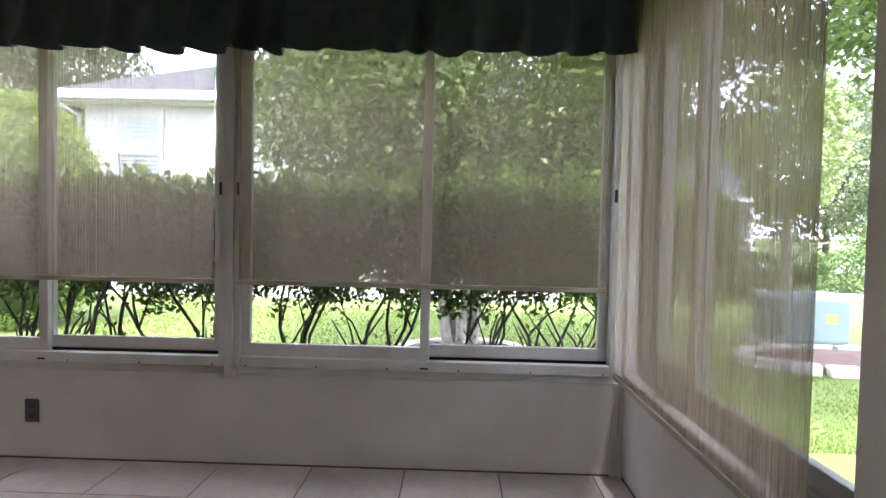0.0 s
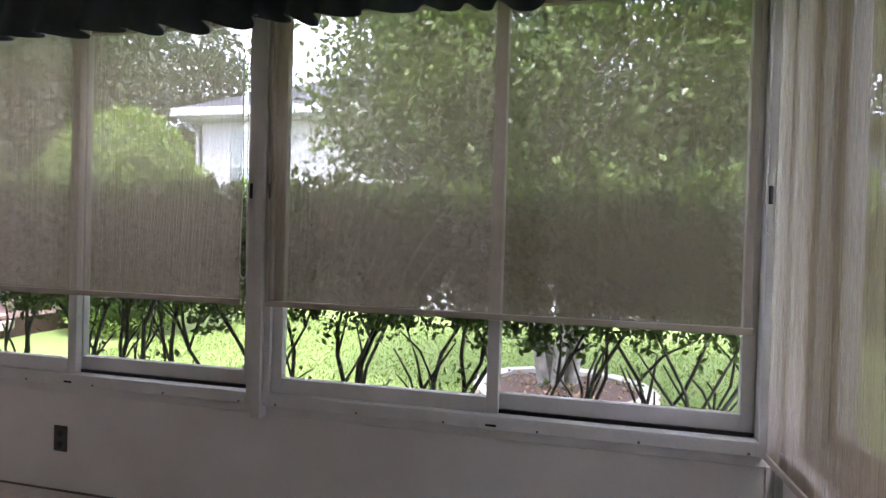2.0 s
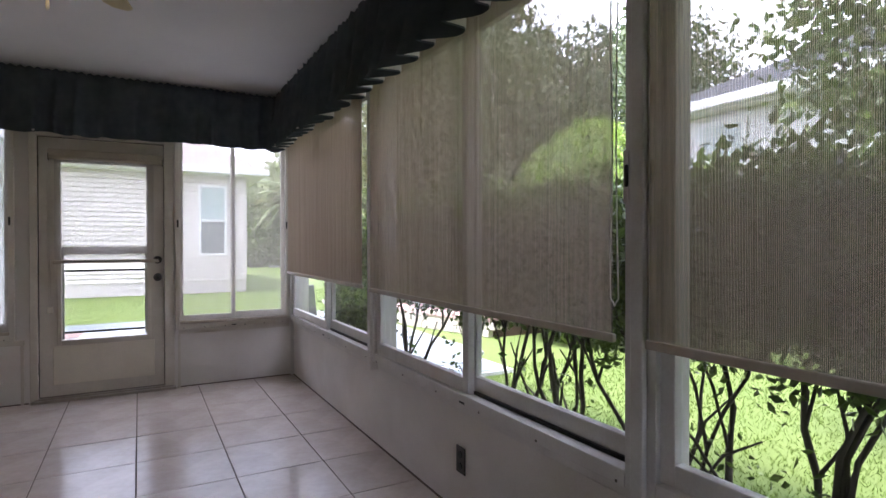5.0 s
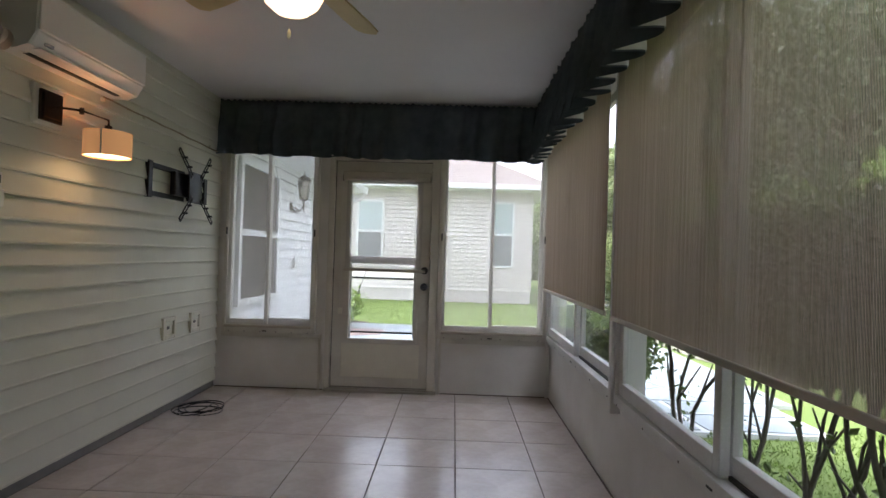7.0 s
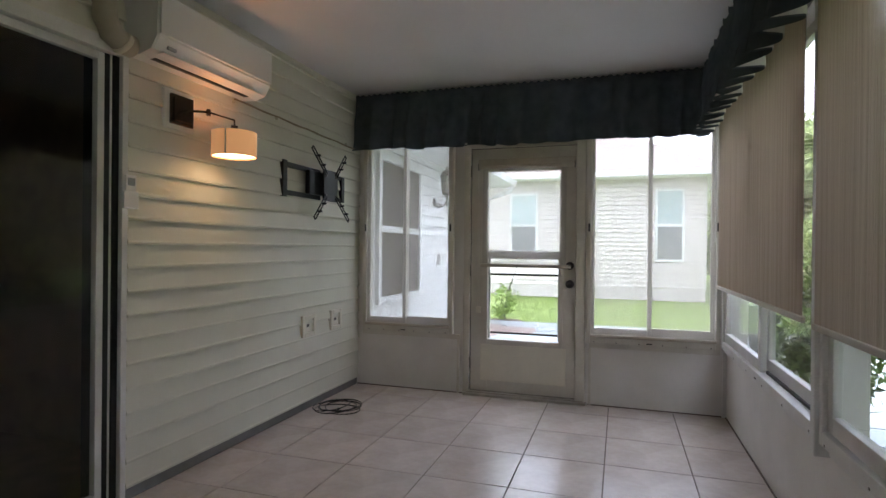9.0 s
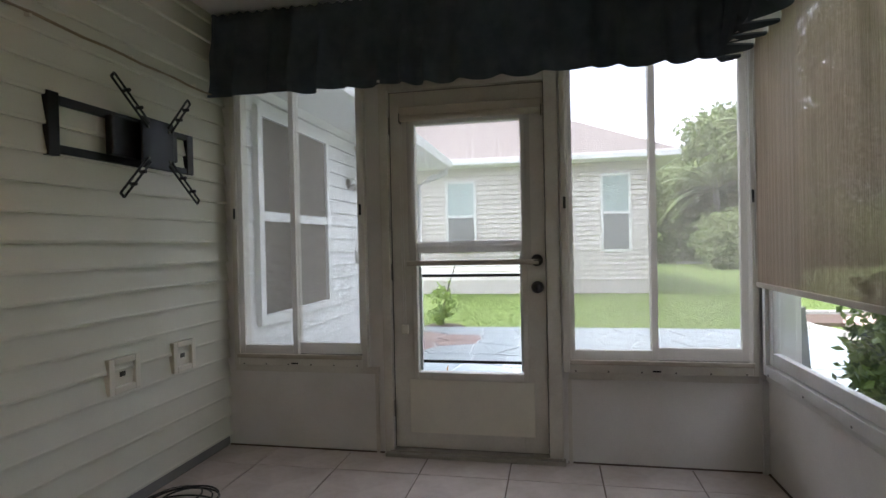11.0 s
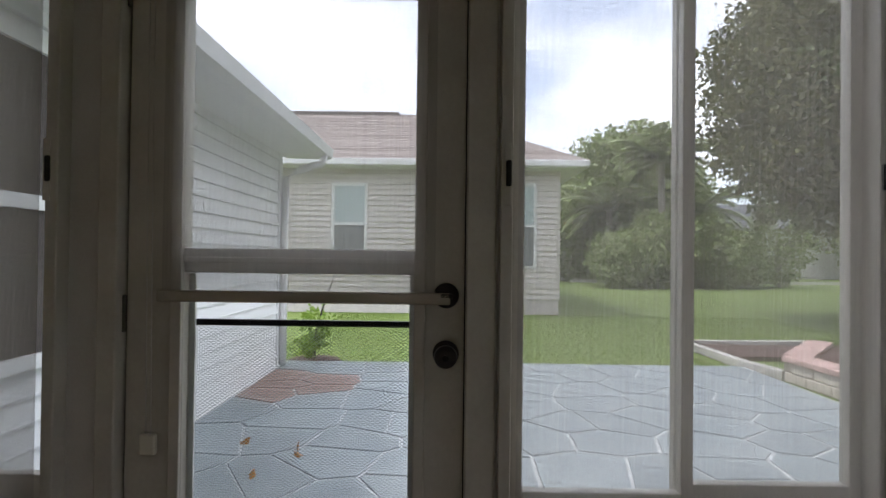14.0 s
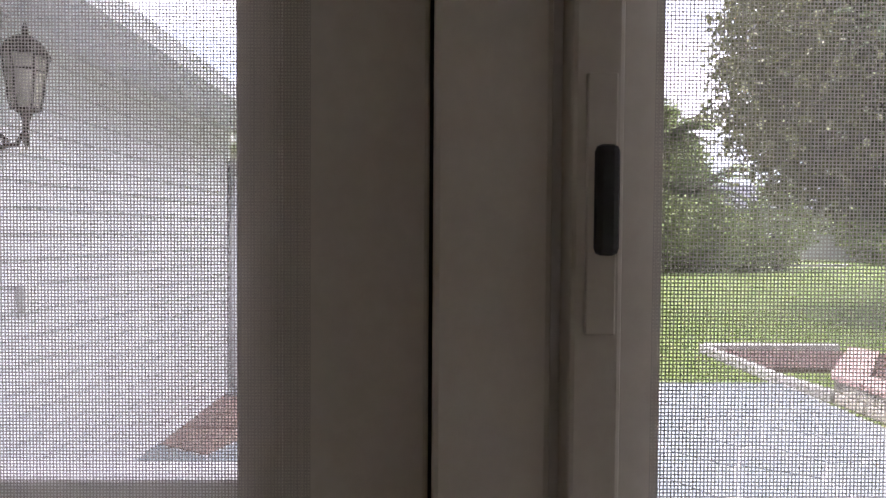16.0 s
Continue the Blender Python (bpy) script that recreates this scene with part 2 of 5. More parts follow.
# ---- mesh helpers ----
def box(bm, x0, x1, y0, y1, z0, z1, bevel=0.0):
    vs = [bm.verts.new((x, y, z)) for z in (z0, z1) for y in (y0, y1) for x in (x0, x1)]
    fs = [bm.faces.new([vs[i] for i in q]) for q in ((0, 2, 3, 1), (4, 5, 7, 6), (0, 1, 5, 4), (2, 6, 7, 3), (0, 4, 6, 2), (1, 3, 7, 5))]
    if bevel:
        es = {e for f in fs for e in f.edges}
        bmesh.ops.bevel(bm, geom=list(es), offset=bevel, segments=2, affect="EDGES", profile=0.5)
    return bm


def tube(bm, pts, radii, sides=8, caps=True):
    """A round tube along points."""
    rings = []
    pts = [Vector(p) for p in pts]
    if not hasattr(radii, "__len__"):
        radii = [radii] * len(pts)
    ref = None
    for i, p in enumerate(pts):
        d = (pts[min(i + 1, len(pts) - 1)] - pts[max(i - 1, 0)]).normalized()
        if ref is None:
            ref = Vector((0, 0, 1)) if abs(d.z) < 0.9 else Vector((1, 0, 0))
        a = d.cross(ref).normalized()
        b = d.cross(a).normalized()
        ref = -b if ref.dot(b) < 0 else b
        ref = (ref if abs(ref.dot(d)) < 0.9 else a)
        rings.append([bm.verts.new(p + radii[i] * (math.cos(k) * a + math.sin(k) * b)) for k in (2 * math.pi * j / sides for j in range(sides))])
    for r0, r1 in zip(rings, rings[1:]):
        # match the ring phases so that the skin does not twist
        off = min(range(sides), key=lambda o: (r1[o].co - r0[0].co - (pts[1] - pts[0]) * 0).length)
        for j in range(sides):
            f = bm.faces.new((r0[j], r0[(j + 1) % sides], r1[(j + 1 + off) % sides], r1[(j + off) % sides]))
            f.smooth = True
    if caps:
        bm.faces.new(rings[0][::-1])
        bm.faces.new(rings[-1])
    return bm


def lathe(bm, profile, centre=(0, 0, 0), axis="z", sides=24):
    """A turned body from (radius, height) pairs."""
    rings = []
    for r, h in profile:
        ring = []
        for j in range(sides):
            k = 2 * math.pi * j / sides
            p = (r * math.cos(k), r * math.sin(k), h)
            if axis == "x":
                p = (h, p[0], p[1])
            elif axis == "y":
                p = (p[1], h, p[0])
            ring.append(bm.verts.new(Vector(p) + Vector(centre)))
        rings.append(ring)
    for r0, r1 in zip(rings, rings[1:]):
        for j in range(sides):
            f = bm.faces.new((r0[j], r0[(j + 1) % sides], r1[(j + 1) % sides], r1[j]))
            f.smooth = True
    bm.faces.new(rings[0][::-1])
    bm.faces.new(rings[-1])
    return bm


def mesh_of(name, bm, material):
    me = bpy.data.meshes.new(name)
    bmesh.ops.recalc_face_normals(bm, faces=bm.faces[:])
    bm.to_mesh(me)
    bm.free()
    me.materials.append(material)
    return me


def part(name, bm, material, parent=None, label="", kind=""):
    ob = new(name, mesh_of(name, bm, material))
    if parent:
        ob.parent = parent
    return tagged(ob, label, kind=kind)


def boxes(*args, bevel=0.0):
    bm = bmesh.new()
    for a in args:
        box(bm, *a, bevel=bevel)
    return bm


def thing(name, label, category, group="", kind="", at=(0, 0, 0)):
    ob = new(name)
    ob.location = at
    ob.empty_display_size = 0.1
    return tagged(ob, label, category, group, kind)

# ---- the room ----
XW, XE, YS, YN, ZC = -5.08, 0.83, -0.21, 2.68, 2.475
SILL, HEAD, SILL_W = 0.50, 2.16, 0.478
rnd = random.Random(7)


def structure(name, bm, material, label, category):
    return tagged(part(name, bm, material), label, category, kind="structure")


floor = structure("floor", boxes((XW - 0.1, XE + 0.1, YS - 0.1, YN + 0.1, -0.2, -0.006)), GROUT, "beige ceramic tile floor with dark grout joints", "floor")
structure("ceiling", boxes((XW - 0.15, XE + 0.15, YS - 0.15, YN + 0.15, ZC, ZC + 0.12)), CEIL, "plain white painted ceiling", "ceiling")
wall_n = structure("wall_north", boxes((XW - 0.12, XE + 0.12, YN, YN + 0.12, -0.2, SILL), (XW - 0.12, XE + 0.12, YN, YN + 0.12, HEAD, ZC + 0.1),
                   (XW - 0.12, -4.999, YN, YN + 0.12, SILL, HEAD), (0.774, XE + 0.12, YN, YN + 0.12, SILL, HEAD)), PAINT, "white painted low wall under the long row of windows", "wall")
EW = 0.2
wall_e = structure("wall_east", boxes((XE, XE + EW, YS - 0.15, YN, -0.2, SILL), (XE, XE + EW, YS - 0.15, YN, HEAD, ZC + 0.1),
                   (XE, XE + EW, YS - 0.15, 1.136, SILL, HEAD), (XE, XE + EW, 2.666, YN, SILL, HEAD)), PAINT, "white painted wall with one shaded side window", "wall")
wall_w = structure("wall_west", boxes((XW - 0.12, XW, YS - 0.15, 0.752, -0.2, SILL_W), (XW - 0.12, XW, 1.708, YN, -0.2, SILL_W), (XW - 0.12, XW, YS - 0.15, YN, HEAD, ZC + 0.1),
                   (XW - 0.12, XW, 0.664, 0.753, SILL_W, HEAD), (XW - 0.12, XW, YS - 0.15, -0.134, SILL_W, HEAD), (XW - 0.12, XW, 2.634, YN, SILL_W, HEAD), (XW - 0.12, XW + 0.02, 1.7075, 1.7155, SILL_W, HEAD),
                   (XW - 0.12, XW, 0.75, 1.71, 2.03, HEAD)), PAINT, "white painted low wall on both sides of the glazed door", "wall")
wall_s = structure("wall_south", boxes((XW - 0.12, -2.65, YS - 0.15, YS - 0.012, 0, ZC + 0.1), (-2.65, -0.2, YS - 0.15, YS - 0.012, 2.06, ZC + 0.1), (-0.2, XE + 0.12, YS - 0.15, YS - 0.012, 0, ZC + 0.1)),
                   SIDING, "house wall clad in cream vinyl siding boards", "wall")
structure("baseboard", boxes((XW, -2.72, YS - 0.012, YS + 0.002, 0, 0.06)), mat("grey_base_strip", (0.22, 0.21, 0.2), 0.8), "grey base strip under the siding", "baseboard")
structure("baseboard", boxes((XW + 0.02, XE - 0.06, YN - 0.007, YN, 0.0, 0.007), (XW, XW + 0.007, 1.73, YN - 0.03, 0.0, 0.007), (XW, XW + 0.007, YS + 0.01, 0.74, 0.0, 0.007), (XE - 0.007, XE, 0.0, YN - 0.03, 0.0, 0.007)), GROUT, "dark dirty joint along the foot of the low walls", "baseboard")
structure("trim", boxes((XW, XW + 0.015, YN - 0.025, YN, 0, SILL - 0.04), (XE - 0.02, XE, YN - 0.018, YN, 0, SILL), (XE - 0.05, XE - 0.035, YN - 0.012, YN, 0, SILL - 0.04)), ALU, "white corner strips of the low walls", "trim")
structure("trim", boxes((XW + 0.02, XE - 0.05, YN - 0.012, YN, SILL - 0.045, SILL - 0.002), bevel=0.003), ALU, "white strip along the wall under the window sills", "trim")
structure("trim", boxes((XE - 0.022, XE, 1.1, YN - 0.03, SILL - 0.01, SILL + 0.02), bevel=0.004), ALU, "white sill strip under the side window", "trim")
structure("trim", boxes((XW, XW + 0.012, -0.15, 0.72, SILL_W - 0.04, SILL_W - 0.002), (XW, XW + 0.012, 1.74, 2.64, SILL_W - 0.04, SILL_W - 0.002), (XW, XW + 0.01, 0.695, 0.715, 0, SILL_W - 0.04), (XW, XW + 0.01, 1.735, 1.755, 0, SILL_W - 0.04), bevel=0.002), ALU_OLD, "beige strips under the end windows", "trim")


def window(name, side, u0, u1, z0, z1, material, label, meet=None, frame_w=0.05, sash_w=0.045):
    """A sliding window: a fixed outer frame with a track, and two sashes with a pane each."""
    def m(a, b, d0, d1, za, zb):
        if side == "n":
            return (a, b, YN - d1, YN - d0, za, zb)
        if side == "w":
            return (XW + d0, XW + d1, a, b, za, zb)
        return (XE + 0.108 - d1, XE + 0.108 - d0, a, b, za, zb)
    def bx(*a, bevel=0.003):
        return boxes(*[m(*q) for q in a], bevel=bevel)
    f, dz = 0.03, -0.02 if side == "w" else 0.0
    w = tagged(part(name, bx((u0, u0 + f, -0.09, 0.045, z0, z1), (u1 - f, u1, -0.09, 0.045, z0, z1), (u0 + f, u1 - f, -0.09, 0.045, z0, z0 + frame_w), (u0 + f, u1 - f, -0.09, 0.045, z1 - 0.04, z1)), material), label, "window", kind="structure")
    mid = meet if meet is not None else (u0 + u1) / 2
    s = sash_w
    for i, (a, b, d) in enumerate(((u0 + f, mid + s / 2, 0.008), (mid - s / 2, u1 - f, -0.03))):
        lo, hi = z0 + frame_w + 0.004 + 0.008 * i, z1 - 0.045
        sash = part("sash", bx((a, a + s, d - 0.012, d + 0.02, lo, hi), (b - s, b, d - 0.012, d + 0.02, lo, hi), (a + s, b - s, d - 0.012, d + 0.02, lo, lo + 0.06), (a + s, b - s, d - 0.012, d + 0.02, hi - 0.05, hi)), material, w)
        p = part("pane", bx((a + s - 0.005, b - s + 0.005, d, d + 0.004, lo + 0.055, hi - 0.045), bevel=0), GLASS, sash)
        p.visible_shadow = False
        if side == "e":
            continue
        la = (u0 + 0.012, u0 + 0.026) if i == 0 else (u1 - 0.03, u1 - 0.016)
        part("latch", bx((la[0], la[1], 0.045, 0.052, 1.335 + dz, 1.397 + dz), bevel=0.004), LATCH if i or side == "w" else LATCH_B, w, "small dark finger latch")
        part("latch_plate", bx((la[0] - 0.004, la[1] - 0.001, 0.0445, 0.048, 1.29 + dz, 1.437 + dz), bevel=0.001), material, w)
    part("track_groove", bx((mid + s / 2, u1 - f - 0.004, -0.012, 0.0, z0 + frame_w, z0 + frame_w + 0.014), bevel=0), BLACK, w, "dark open track below the sash")
    part("weep_slot", bx((mid - 0.02, mid + 0.02, 0.045, 0.0465, z0 + 0.012, z0 + 0.02), bevel=0), BLACK, w)
    for k in range(6):
        u = u0 + 0.06 + (u1 - u0 - 0.12) * k / 5
        part("screw", bx((u - 0.004, u + 0.004, 0.045, 0.047, z0 + 0.006, z0 + 0.014), bevel=0), BOLT, w)
    return w


LATCH = mat("black_latch", (0.015, 0.015, 0.016), 0.4)
LATCH_B = mat("bronze_latch", (0.16, 0.14, 0.11), 0.45, 0.5)
BOLT = mat("dull_screw", (0.2, 0.19, 0.17), 0.5, 0.7)
LIGHTBAR = mat("shade_bar", (0.5, 0.44, 0.35), 0.5, vary=0.1)
CHAIN = mat("bead_chain", (0.66, 0.64, 0.6), 0.4, vary=0.05)

BAYS = ((-1.075, 0.775, -0.145), (-3.035, -1.12, -2.03), (-5.0, -3.08, -4.0))
for i, (a, b, c) in enumerate(BAYS):
    window("window_%d" % (i + 1), "n", a, b, SILL, HEAD, ALU, "white aluminium two-sash sliding window above the low wall", meet=c)
for x in (-1.0975, -3.0575):
    structure("window_post", boxes((x - 0.0215, x + 0.0215, YN - 0.06, YN + 0.11, SILL - 0.05, HEAD), bevel=0.004), ALU, "white aluminium post between two windows", "post")
window("window_4", "w", -0.135, 0.665, SILL_W, HEAD, ALU_OLD, "beige framed sliding window beside the door, screened by a sheer shade", meet=0.235, sash_w=0.03)
window("window_5", "w", 1.715, 2.635, SILL_W, HEAD, ALU_OLD, "beige framed sliding window looking on the patio behind a sheer shade", meet=2.165, sash_w=0.03)
window("window_6", "e", 1.137, 2.665, SILL + 0.002, HEAD, ALU_GREY, "grey aluminium side window behind a lowered woven shade", meet=2.128, sash_w=0.036)


def shade(side, u0, u1, z0, z1, d, cloth, label, chain_u=None, hang=0.75, thick=0.0016, bar=0.011):
    """A roller shade: tube, cloth, bottom bar and a bead chain."""
    def at(u, dd, z):
        return (u, YN - dd, z) if side == "n" else (XW + dd, u, z) if side == "w" else (XE - dd, u, z)
    def bx(a, b, d0, d1, za, zb, bevel=0.0):
        p, q = at(a, d0, za), at(b, d1, zb)
        return boxes((min(p[0], q[0]), max(p[0], q[0]), min(p[1], q[1]), max(p[1], q[1]), za, zb), bevel=bevel)
    s = thing("roller_shade", label, "shade", group="roller shades", at=(0, 0, 0))
    sheet = bx(u0, u1, d, d + thick, z0, z1)
    if side == "w":
        bmesh.ops.delete(sheet, geom=[f for f in sheet.faces if f.normal.x < 0.5 and f.calc_center_median().x < XW + d + thick * 0.9], context="FACES")
    part("cloth", sheet, cloth, s)
    if side == "n":
        # thicker upright slub threads, proud of the cloth
        rr, bm, u = random.Random(int(-u0 * 100) + 900), bmesh.new(), u0 + 0.002
        while u < u1 - 0.003:
            w, dp = rr.uniform(0.0002, 0.0004), rr.uniform(0.0011, 0.0013)
            lean = rr.uniform(-0.0003, 0.0003)
            q = [bm.verts.new(p) for p in (at(u, d + thick, z0), at(u + w, d + thick, z0), at(u + w / 2, d + thick + dp, z0), at(u + lean, d + thick, z1), at(u + lean + w, d + thick, z1), at(u + lean + w / 2, d + thick + dp, z1))]
            bm.faces.new((q[0], q[2], q[5], q[3]))
            bm.faces.new((q[2], q[1], q[4], q[5]))
            u += rr.uniform(0.0034, 0.0039)
        tagged(part("slub_threads", bm, THREAD, s, "fine upright threads of the shade cloth"), "fine upright threads of the shade cloth", kind="stuff")
    part("bottom_bar", bx(u0 - 0.008, u1 + 0.008, d - 0.006, d + 0.009, z0 - 0.018, z0 + 0.006, 0.004), LIGHTBAR, s, "slim bottom bar of the shade")
    part("roller", tube(bmesh.new(), [at(u0, d, z1), at(u1, d, z1)], 0.022, 12), LIGHTBAR, s)
    for u in (u0 - 0.012, u1 + 0.004):
        part("bracket", bx(u, u + 0.008, d - 0.03, d + 0.03, z1 - 0.03, z1 + 0.03, 0.002), ALU, s)
    if chain_u is not None:
        zb = z1 - (z1 - z0) * hang
        pts = [at(chain_u - 0.012 + 0.004 * math.sin(k), d + 0.02, z1 - (z1 - zb) * k / 12) for k in range(13)]
        pts += [at(chain_u + 0.012 * math.sin(j), d + 0.02 + 0.006 * j, zb - 0.02 * math.cos(j)) for j in (-1.0, 0.0, 1.0)]
        pts += [at(chain_u + 0.014, d + 0.02 + 0.01 * math.sin(k / 3), zb + (z1 - zb) * k / 12) for k in range(13)]
        part("bead_chain", tube(bmesh.new(), pts, 0.0022, 5), CHAIN, s)
    return s


shade("n", -1.04, 0.70, 0.925, 2.24, 0.075, SHADE, "brown woven see-through roller shade, lowered over most of the window", chain_u=0.735)
shade("n", -2.985, -1.165, 0.925, 2.24, 0.075, SHADE, "brown woven see-through roller shade, lowered over most of the window", chain_u=-1.14, hang=0.92)
shade("n", -4.955, -3.115, 0.935, 2.24, 0.075, SHADE, "brown woven see-through roller shade in the window near the door", chain_u=-4.975)
shade("e", 1.187, 2.655, SILL + 0.012, 2.3, 0.062, SHADE_DIM_Y, "brown woven roller shade, lowered to the sill of the side window", thick=0.0012)
shade("w", -0.10, 0.635, SILL_W + 0.065, 2.2, 0.06, SCREEN, "sheer light roller shade lowered over the end window")
shade("w", 1.755, 2.60, SILL_W + 0.065, 2.2, 0.06, SCREEN, "sheer light roller shade lowered over the end window", chain_u=2.622, hang=0.72)


# ---- the glazed door ----
def make_door():
    fr = structure("door_frame", boxes((XW - 0.12, XW + 0.03, 0.752, 0.80, 0, 2.03), (XW - 0.12, XW + 0.03, 1.637, 1.708, 0, 2.03), (XW - 0.12, XW + 0.03, 0.80, 1.637, 1.985, 2.03), bevel=0.004), ALU_OLD, "beige painted frame round the glazed door", "door frame")
    part("door_stop", boxes((XW - 0.09, XW - 0.075, 0.80, 0.812, 0.02, 1.985), (XW - 0.09, XW - 0.075, 1.627, 1.637, 0.02, 1.985), bevel=0.002), ALU_OLD, fr)
    structure("threshold", boxes((XW - 0.12, XW + 0.06, 0.76, 1.72, 0.0, 0.02), (XW - 0.1, XW + 0.035, 0.78, 1.70, 0.02, 0.03), bevel=0.004), mat("worn_threshold", (0.42, 0.38, 0.33), 0.5, 0.2, vary=0.15), "worn metal threshold under the door", "threshold")
    x0, x1 = XW - 0.05, XW - 0.005
    d = structure("door_1", boxes((x0, x1, 0.806, 0.945, 0.035, 1.98), (x0, x1, 1.512, 1.634, 0.035, 1.98), (x0, x1, 0.945, 1.512, 0.035, 0.452), (x0, x1, 0.945, 1.512, 1.796, 1.98), bevel=0.003), ALU_OLD, "beige painted back door, closed, with a tall glazed opening", "door")
    part("panel", boxes((x1, x1 + 0.006, 0.89, 1.565, 0.12, 0.41), bevel=0.003), mat("door_panel", (0.72, 0.68, 0.56), 0.45, vary=0.05, bump=0.06), d, "yellowish kick panel")
    part("weatherstrip", boxes((x0, x1 - 0.012, 1.634, 1.637, 0.035, 1.985), (x0, x1 - 0.012, 0.80, 0.806, 0.035, 1.985), (x0, x1 - 0.012, 0.806, 1.634, 1.98, 1.985), (x0, x1 - 0.012, 0.806, 1.634, 0.03, 0.035)), BLACK, d, "dark weatherstrip in the door gap")
    t = 0.028
    part("glass_frame", boxes((x1, x1 + 0.012, 0.945 - t, 0.945, 0.452 - t, 1.796 + t), (x1, x1 + 0.012, 1.512, 1.512 + t, 0.452 - t, 1.796 + t), (x1, x1 + 0.012, 0.945, 1.512, 0.452 - t, 0.452), (x1, x1 + 0.012, 0.945, 1.512, 1.796, 1.796 + t), bevel=0.003), ALU_OLD, d)
    part("meeting_rail", boxes((x0 + 0.01, x1 - 0.002, 0.945, 1.512, 1.101, 1.162), (x1 - 0.002, x1 + 0.006, 0.945, 1.512, 1.126, 1.141), bevel=0.003), WHITE, d, "white meeting rail across the glass")
    for z0, z1, x in ((0.452, 1.106, x0 + 0.012), (1.156, 1.796, x0 + 0.03)):
        p = part("pane", boxes((x, x + 0.004, 0.945, 1.512, z0, z1)), GLASS, d)
        p.visible_shadow = False
    for y in (0.952, 1.505):
        part("side_channel", boxes((x0 + 0.002, x0 + 0.01, y - 0.007, y + 0.007, 0.456, 1.106)), ALU, d)
    g = x0 - 0.012
    for z in (0.500, 0.974):
        part("guard_bar", boxes((g - 0.006, g + 0.006, 0.935, 1.512, z - 0.008, z + 0.008), bevel=0.002), BLACK, d, "dark bar of the mesh guard")
    # expanded metal guard
    bm = bmesh.new()
    cw, ch, z = 0.0126, 0.0088, 0.508
    while z < 0.967:
        n = int(0.572 / cw) * 2
        row = [(g, 0.94 + cw / 2 * k, z + (ch / 2 if (k % 2) else 0)) for k in range(n)]
        for up in (1, -1):
            vs = []
            for x, y, zz in row:
                zc = z + (zz - z) * up
                vs.append((bm.verts.new((x, y, zc - 0.0009)), bm.verts.new((x, y, zc + 0.0009))))
            for (a, b), (c, e) in zip(vs, vs[1:]):
                bm.faces.new((a, c, e, b))
        z += ch
    part("guard_mesh", bm, mat("grey_guard_mesh", (0.72, 0.73, 0.74), 0.45, 0.2), d, "pale grey expanded metal guard mesh", kind="stuff")
    # deadbolt and knob
    for z, nm, prof in ((1.053, "deadbolt", ((0.031, 0), (0.031, 0.006), (0.026, 0.011), (0.012, 0.013), (0.012, 0.02), (0.004, 0.021))),
                        (0.912, "knob", ((0.032, 0), (0.032, 0.005), (0.027, 0.009), (0.012, 0.011), (0.011, 0.03), (0.022, 0.036), (0.028, 0.05), (0.025, 0.064), (0.012, 0.07), (0.002, 0.0705)))):
        k = part(nm, lathe(bmesh.new(), prof, (x1, 1.59, z), "x"), NICKEL, d, "tarnished nickel " + nm)
        if nm == "deadbolt":
            part("thumb_turn", boxes((x1 + 0.02, x1 + 0.034, 1.574, 1.606, z - 0.006, z + 0.006), bevel=0.003), NICKEL, k)
        else:
            part("key_button", lathe(bmesh.new(), ((0.008, 0.07), (0.008, 0.074), (0.002, 0.0745)), (x1, 1.59, z), "x", 12), BLACK, k)
    for z in (0.25, 1.0, 1.8):
        part("hinge", tube(bmesh.new(), [(x1 + 0.004, 0.803, z - 0.045), (x1 + 0.004, 0.803, z + 0.045)], 0.006, 8), BOLT, d)
    s = thing("door_shade", "sheer beige roller shade lowered halfway on the door", "shade", group="roller shades")
    part("head_rail", boxes((x1 + 0.002, x1 + 0.045, 0.868, 1.63, 1.841, 1.891), bevel=0.006), LIGHTBAR, s, "beige head rail of the shade")
    part("roller", tube(bmesh.new(), [(x1 + 0.03, 0.872, 1.831), (x1 + 0.03, 1.622, 1.831)], 0.018, 12), LIGHTBAR, s)
    for y in (0.868, 1.622):
        part("bracket", boxes((x1 + 0.002, x1 + 0.05, y, y + 0.006, 1.806, 1.856), bevel=0.001), BOLT, s)
    sheet = boxes((x1 + 0.026, x1 + 0.0264, 0.905, 1.563, 1.046, 1.826))
    bmesh.ops.delete(sheet, geom=[f for f in sheet.faces if f.calc_center_median().x < x1 + 0.0263], context="FACES")
    part("cloth", sheet, SCREEN, s)
    part("bottom_bar", boxes((x1 + 0.018, x1 + 0.034, 0.895, 1.60, 1.032, 1.06), bevel=0.004), LIGHTBAR, s, "beige bottom bar")
    for y in (0.868, 0.880):
        part("cord", tube(bmesh.new(), [(x1 + 0.03, y, 1.816), (x1 + 0.022, y - 0.002, 1.2), (x1 + 0.018, y, 0.711)], 0.0013, 5), CHAIN, s)
    part("cord_tensioner", boxes((x1 + 0.008, x1 + 0.026, 0.855, 0.893, 0.661, 0.711), bevel=0.004), CREAM, s, "cream cord tensioner")


NICKEL = mat("tarnished_nickel", (0.085, 0.08, 0.08), 0.32, 0.9, vary=0.15, scale=40)
CREAM = mat("cream_plastic", (0.72, 0.68, 0.56), 0.45, vary=0.05)
make_door()


